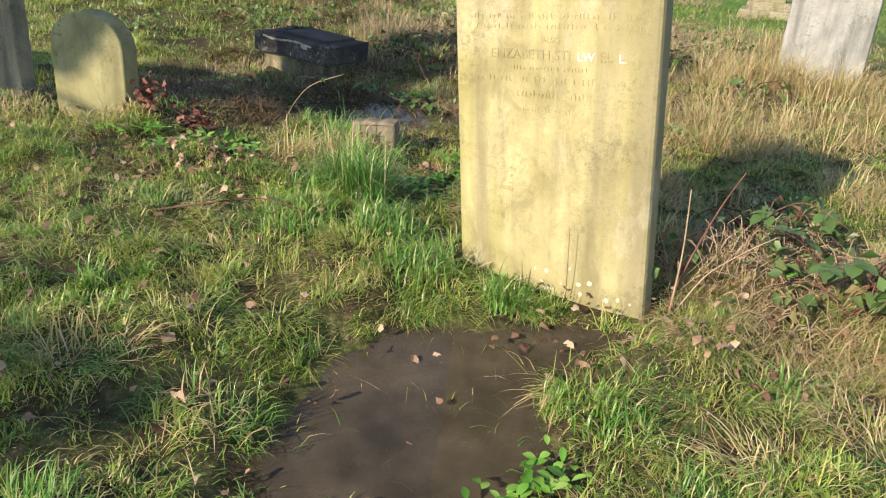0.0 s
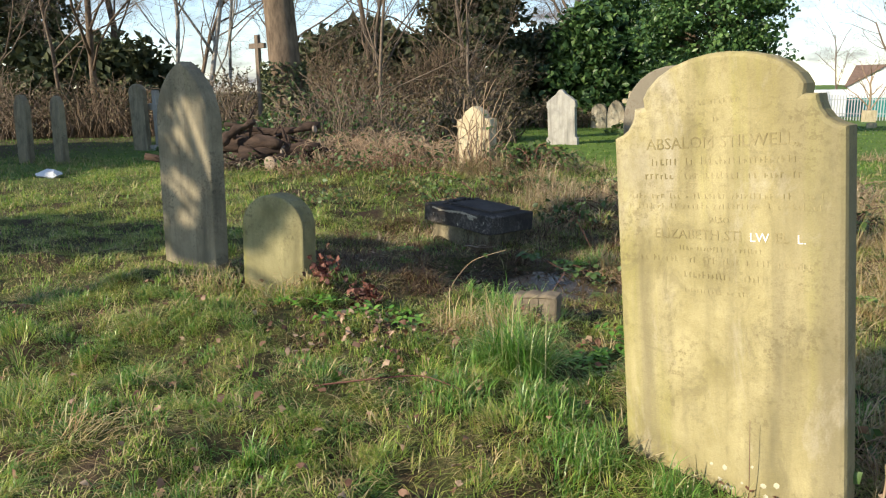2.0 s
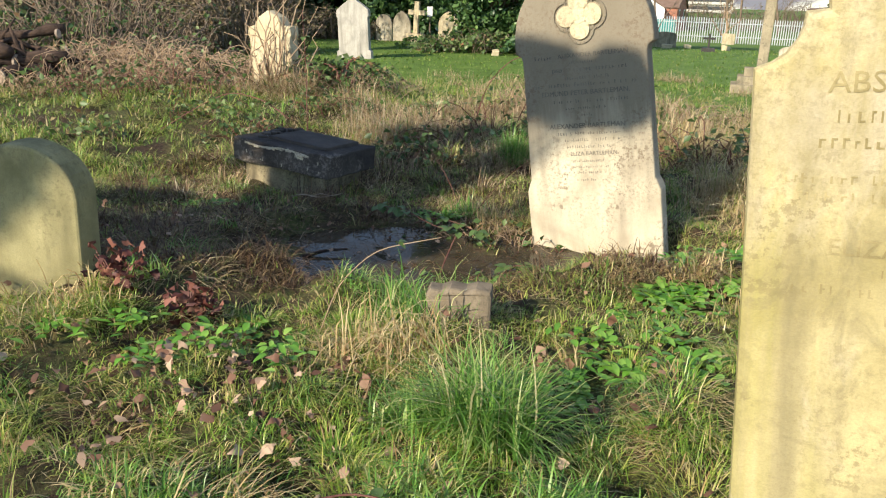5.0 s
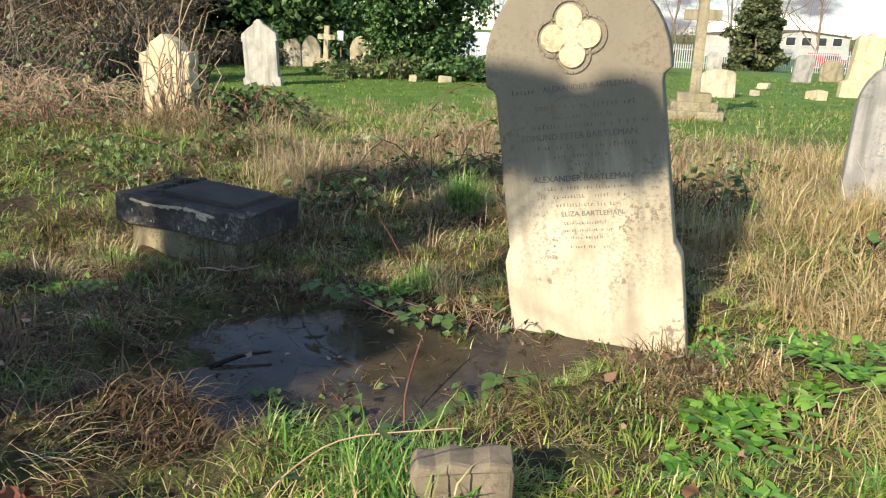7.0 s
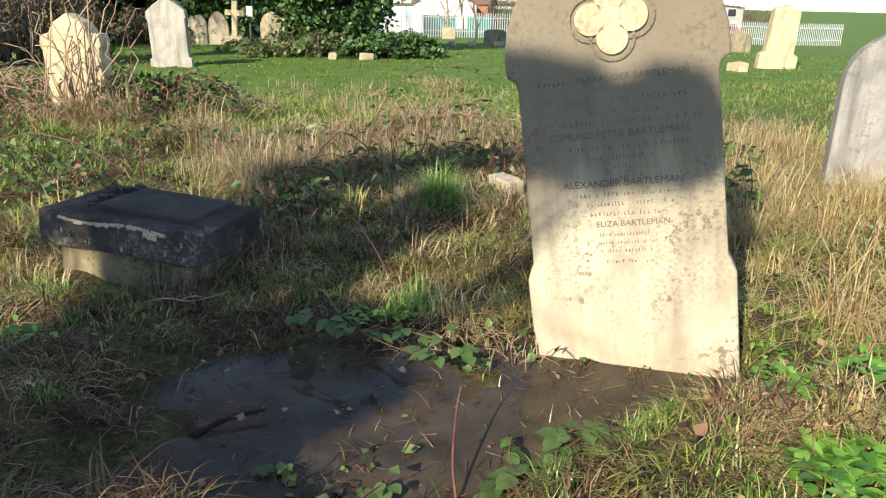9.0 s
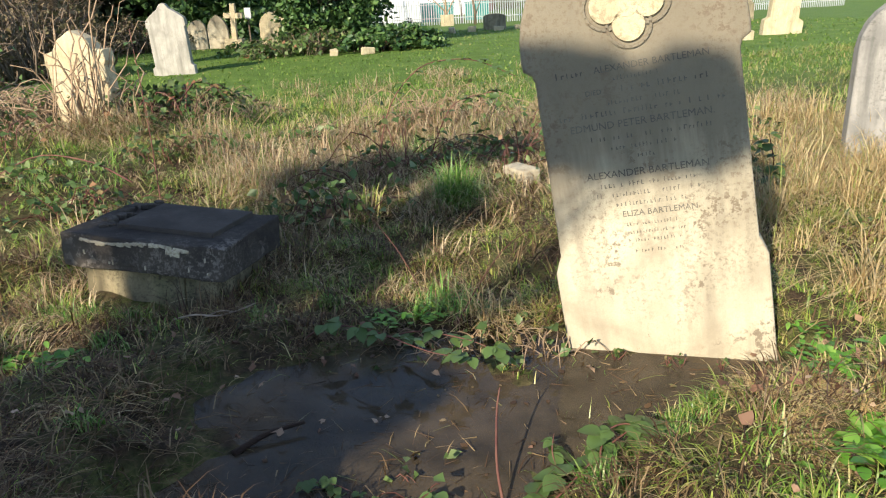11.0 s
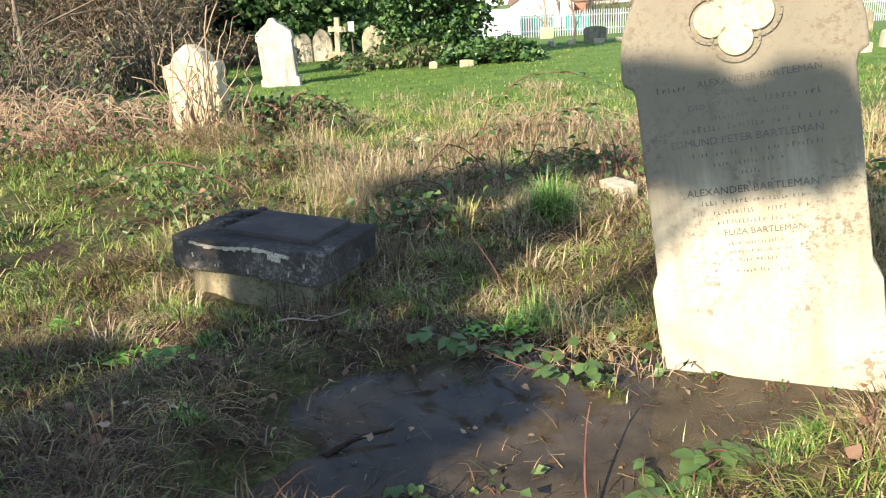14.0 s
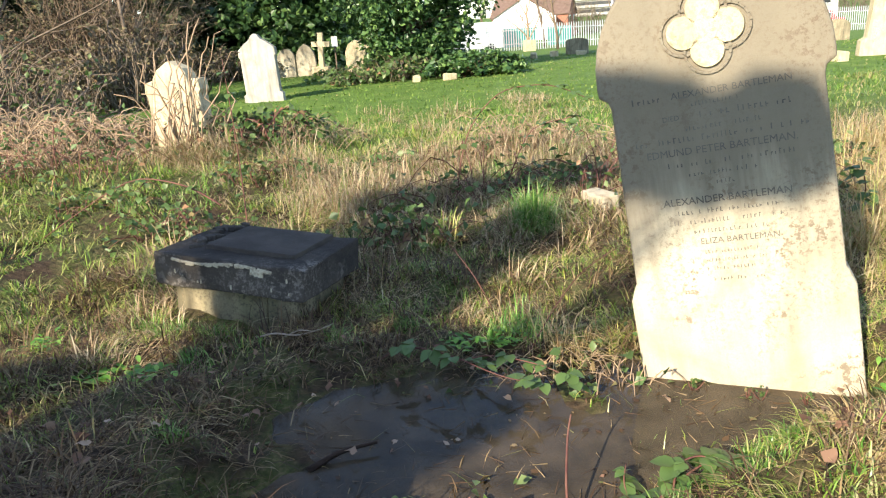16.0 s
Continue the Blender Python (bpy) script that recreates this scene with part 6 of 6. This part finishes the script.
bramble([(1.7, 2.9, 0.0), (1.5, 2.85, 0.22), (1.34, 2.8, 0.28)], 4, 0.09, 616, "dull green bramble in dry grass", 0.004)
bramble([(1.75, 2.5, 0.0), (1.58, 2.55, 0.16), (1.42, 2.5, 0.16)], 5, 0.10, 617, "dull green bramble in dry grass", 0.004)
bramble([(1.3, 2.9, 0.0), (1.36, 2.95, 0.25), (1.5, 2.9, 0.36), (1.64, 2.75, 0.28)], 2, 0.07, 618, "reddish bramble cane arching over dry grass", 0.004)
bramble([(-1.22, 3.1, 0.01), (-0.95, 3.16, 0.04), (-0.75, 3.22, 0.05), (-0.55, 3.12, 0.03)], 2, 0.05, 619, "dead brown twig lying on the grass", 0.005)
bramble([(0.55, 2.72, 0.0), (0.54, 2.70, 0.15), (0.53, 2.70, 0.33)], 0, 0.04, 620, "thin dry stem in front of the yellow stone", 0.0018)
bramble([(2.2, 7.2, 0.0), (2.15, 7.1, 0.3), (2.0, 7.0, 0.5)], 7, 0.08, 621, "dark bramble in pale dry grass", 0.005)
bramble([(1.9, 8.6, 0.0), (1.85, 8.5, 0.4), (1.7, 8.4, 0.6)], 8, 0.09, 622, "dark bramble in pale dry grass", 0.005)
bramble([(1.15, 5.95, 0.0), (1.35, 5.9, 0.05), (1.6, 5.85, 0.08), (1.85, 5.75, 0.06)], 4, 0.07, 623, "fallen brown bramble cane beside the leaning stone", 0.006)
bramble([(-1.12, 5.94, 0.0), (-1.0, 5.99, 0.025), (-0.86, 6.0, 0.03)], 0, 0.04, 624, "wet stick lying in the puddle", 0.014, cane=M_LOG, name="stick")

bramble([(-0.08, 5.18, 0.0), (-0.05, 5.32, 0.05), (0.03, 5.40, 0.09), (0.12, 5.40, 0.09), (0.17, 5.28, 0.05)], 11, 0.085, 625, "large-leaved green bramble by the puddle", 0.005)
bramble([(-0.16, 5.36, 0.0), (-0.14, 5.46, 0.05), (-0.10, 5.52, 0.07)], 4, 0.07, 626, "green bramble sprig by the puddle", 0.004)
bramble([(-1.0, 5.62, 0.0), (-0.93, 5.68, 0.06), (-0.84, 5.62, 0.08), (-0.76, 5.55, 0.05)], 8, 0.05, 627, "low green bramble at the puddle's edge", 0.003)
bramble([(-1.30, 7.06, 0.02), (-1.20, 7.02, 0.05), (-1.10, 6.98, 0.03), (-0.98, 6.98, 0.05), (-0.92, 7.0, 0.06)], 0, 0.04, 628, "pale forked twig lying before a tomb", 0.006, cane=M_CUT, name="stick")
bramble([(-1.16, 7.02, 0.03), (-1.08, 6.96, 0.08), (-1.02, 6.93, 0.07)], 0, 0.04, 629, "pale forked twig lying before a tomb", 0.004, cane=M_CUT, name="stick")
# twig-like wisps standing in the puddle's edge
tufts("puddle_grass", [(0.35, 2.1, 0.2, 60, 0.08), (-0.1, 2.35, 0.2, 60, 0.08), (0.5, 5.7, 0.35, 1500, 0.055), (0.15, 5.5, 0.3, 1600, 0.06), (0.4, 5.85, 0.4, 900, 0.05), (0.85, 5.6, 0.25, 900, 0.06), (-0.75, 5.3, 0.25, 300, 0.07), (-0.35, 5.2, 0.25, 500, 0.07), (-0.25, 6.2, 0.25, 500, 0.05), (-0.35, 1.9, 0.15, 60, 0.07)], M_LUSH, "sparse grass standing in shallow water", rng, 0.004)
# debris floating and lying in the second puddle
g = np.random.default_rng(19)
px, py = g.uniform(-1.5, 1.1, 110), g.uniform(5.1, 6.6, 110)
ok = pool_depth(px, py, POOLS[1][1]) < 0.25
px, py = px[ok], py[ok]
s = Soup()
s.ovals(np.stack([px, py, np.maximum(height(px, py), 0.0) + 0.004], -1), 0.017 * g.uniform(0.4, 1.5, len(px)), g, 0.93, 1.5, 0.25)
tagged(new("floating_leaf", s.mesh("floating_leaf", M_BROWN)), "brown dead leaves floating in murky water", "dead leaves", kind="stuff")
px, py = g.uniform(-1.7, 1.1, 700), g.uniform(5.0, 6.7, 700)
ok = pool_depth(px, py, POOLS[1][1]) < 0.4
px, py = px[ok], py[ok]
a, l = g.uniform(0, 6.28, len(px)), g.uniform(0.03, 0.13, len(px))
pz = np.maximum(height(px, py), 0.0) + 0.004
s = Soup()
s.slivers(np.stack([px, py, pz], -1), np.stack([px + l * np.cos(a), py + l * np.sin(a), pz + g.uniform(0.0, 0.03, len(px))], -1), np.full(len(px), 0.0045), g)
tagged(new("straw_debris", s.mesh("straw_debris", M_BROWN)), "loose wet straw and twigs in the puddle", "straw", kind="stuff")
for k, (x, y) in enumerate(((0.44, 6.02), (0.60, 5.89), (0.64, 5.86), (0.775, 5.77), (0.93, 5.68))):
    root = thing("sprig", pose(x, y, -0.01), "small dark sprig against the foot of a pale stone", "plant", "sprigs")
    s = Soup()
    for q in range(3):
        e = g.normal(0, 0.012, 2)
        s.tube([(0, 0, 0), (e[0], e[1], 0.03), (e[0] * 1.5, e[1] * 1.5, 0.055)], [0.003, 0.0025, 0.0015], 4)
    part("stem", s.mesh("stem", M_CANE), M_CANE, root)
    s = Soup()
    s.ovals(g.normal(0, 1, (12, 3)) * [0.013, 0.01, 0.013] + [0, 0, 0.045], 0.013 * g.uniform(0.6, 1.3, 12), g, curl=0.6)
    part("foliage", s.mesh("foliage", M_BRAMBLE), M_BRAMBLE, root)
# drowned tangle in the near part of the puddle
thicket(-0.62, 5.42, 0.35, 0.25, 0.13, 760, 40, M_CANE, "drowned tangle of dark stems in the puddle", M_BRAMBLE, 90, r=0.0028, leaf=0.035)
thicket(-0.05, 6.42, 0.4, 0.25, 0.16, 761, 50, M_THATCH, "dead stems hanging over the puddle's edge", M_BRAMBLE, 60, r=0.0028, leaf=0.035)
thicket(0.22, 6.2, 0.14, 0.14, 0.2, 762, 26, M_THATCH, "dead stems against a leaning stone", M_BRAMBLE, 40, r=0.0028, leaf=0.04)
# bramble canes through the pale grass
for k, (x, y, w, h) in enumerate(((0.5, 9.2, 0.9, 0.5), (1.3, 8.9, 0.7, 0.55), (2.2, 7.9, 0.7, 0.5), (2.6, 6.4, 0.6, 0.4), (-3.2, 11.2, 1.4, 0.5), (-4.3, 11.6, 1.4, 0.55), (1.55, 3.3, 0.5, 0.3), (1.75, 2.6, 0.4, 0.25))):
    thicket(x, y, w, w * 0.6, h, 770 + k, 45, M_CANE, "dark bramble canes tangled in pale grass", M_BRAMBLE, 130, r=0.0045, leaf=0.055)
for k, (x, y, w, h) in enumerate(((1.25, 2.95, 0.6, 0.30), (1.6, 3.1, 0.7, 0.28), (1.35, 2.6, 0.6, 0.2), (1.75, 2.75, 0.6, 0.24))):
    thicket(x, y, w, w * 0.7, h, 790 + k, 110, M_THATCH, "tangle of dead brown stems beside a gravestone", M_BRAMBLE, 26, r=0.0026, leaf=0.05)
# white litter in the far grass
bm = bmesh.new()
bmesh.ops.create_icosphere(bm, subdivisions=2, radius=0.16)
for v in bm.verts:
    v.co = Vector((v.co.x * 1.5, v.co.y, v.co.z * 0.5)) + 0.07 * Vector(noise.noise_vector(v.co * 9))
me = bpy.data.meshes.new("plastic_bag")
bm.to_mesh(me), bm.free()
me.materials.append(M_VAN)
ob = new("plastic_bag", me)
ob.location = (-9.9, 12.2, rest(-9.9, 12.2) + 0.05)
tagged(ob, "crumpled white plastic bag lying on grass", "litter")

# small white sign on a post by the far crosses
sign = thing("sign_post", pose(1.35, 30.2, rest(1.35, 30.2), 0, 0, -10), "small white plate on a thin post", "sign")
bm = bmesh.new()
box(bm, 0, 0, 0.5, 0.05, 0.05, 1.1, 0.005)
part("post", bm, M_TWIG, sign)
bm = bmesh.new()
box(bm, 0, -0.035, 1.05, 0.2, 0.02, 0.34, 0.004)
part("plate", bm, M_VAN, sign, "white plate")
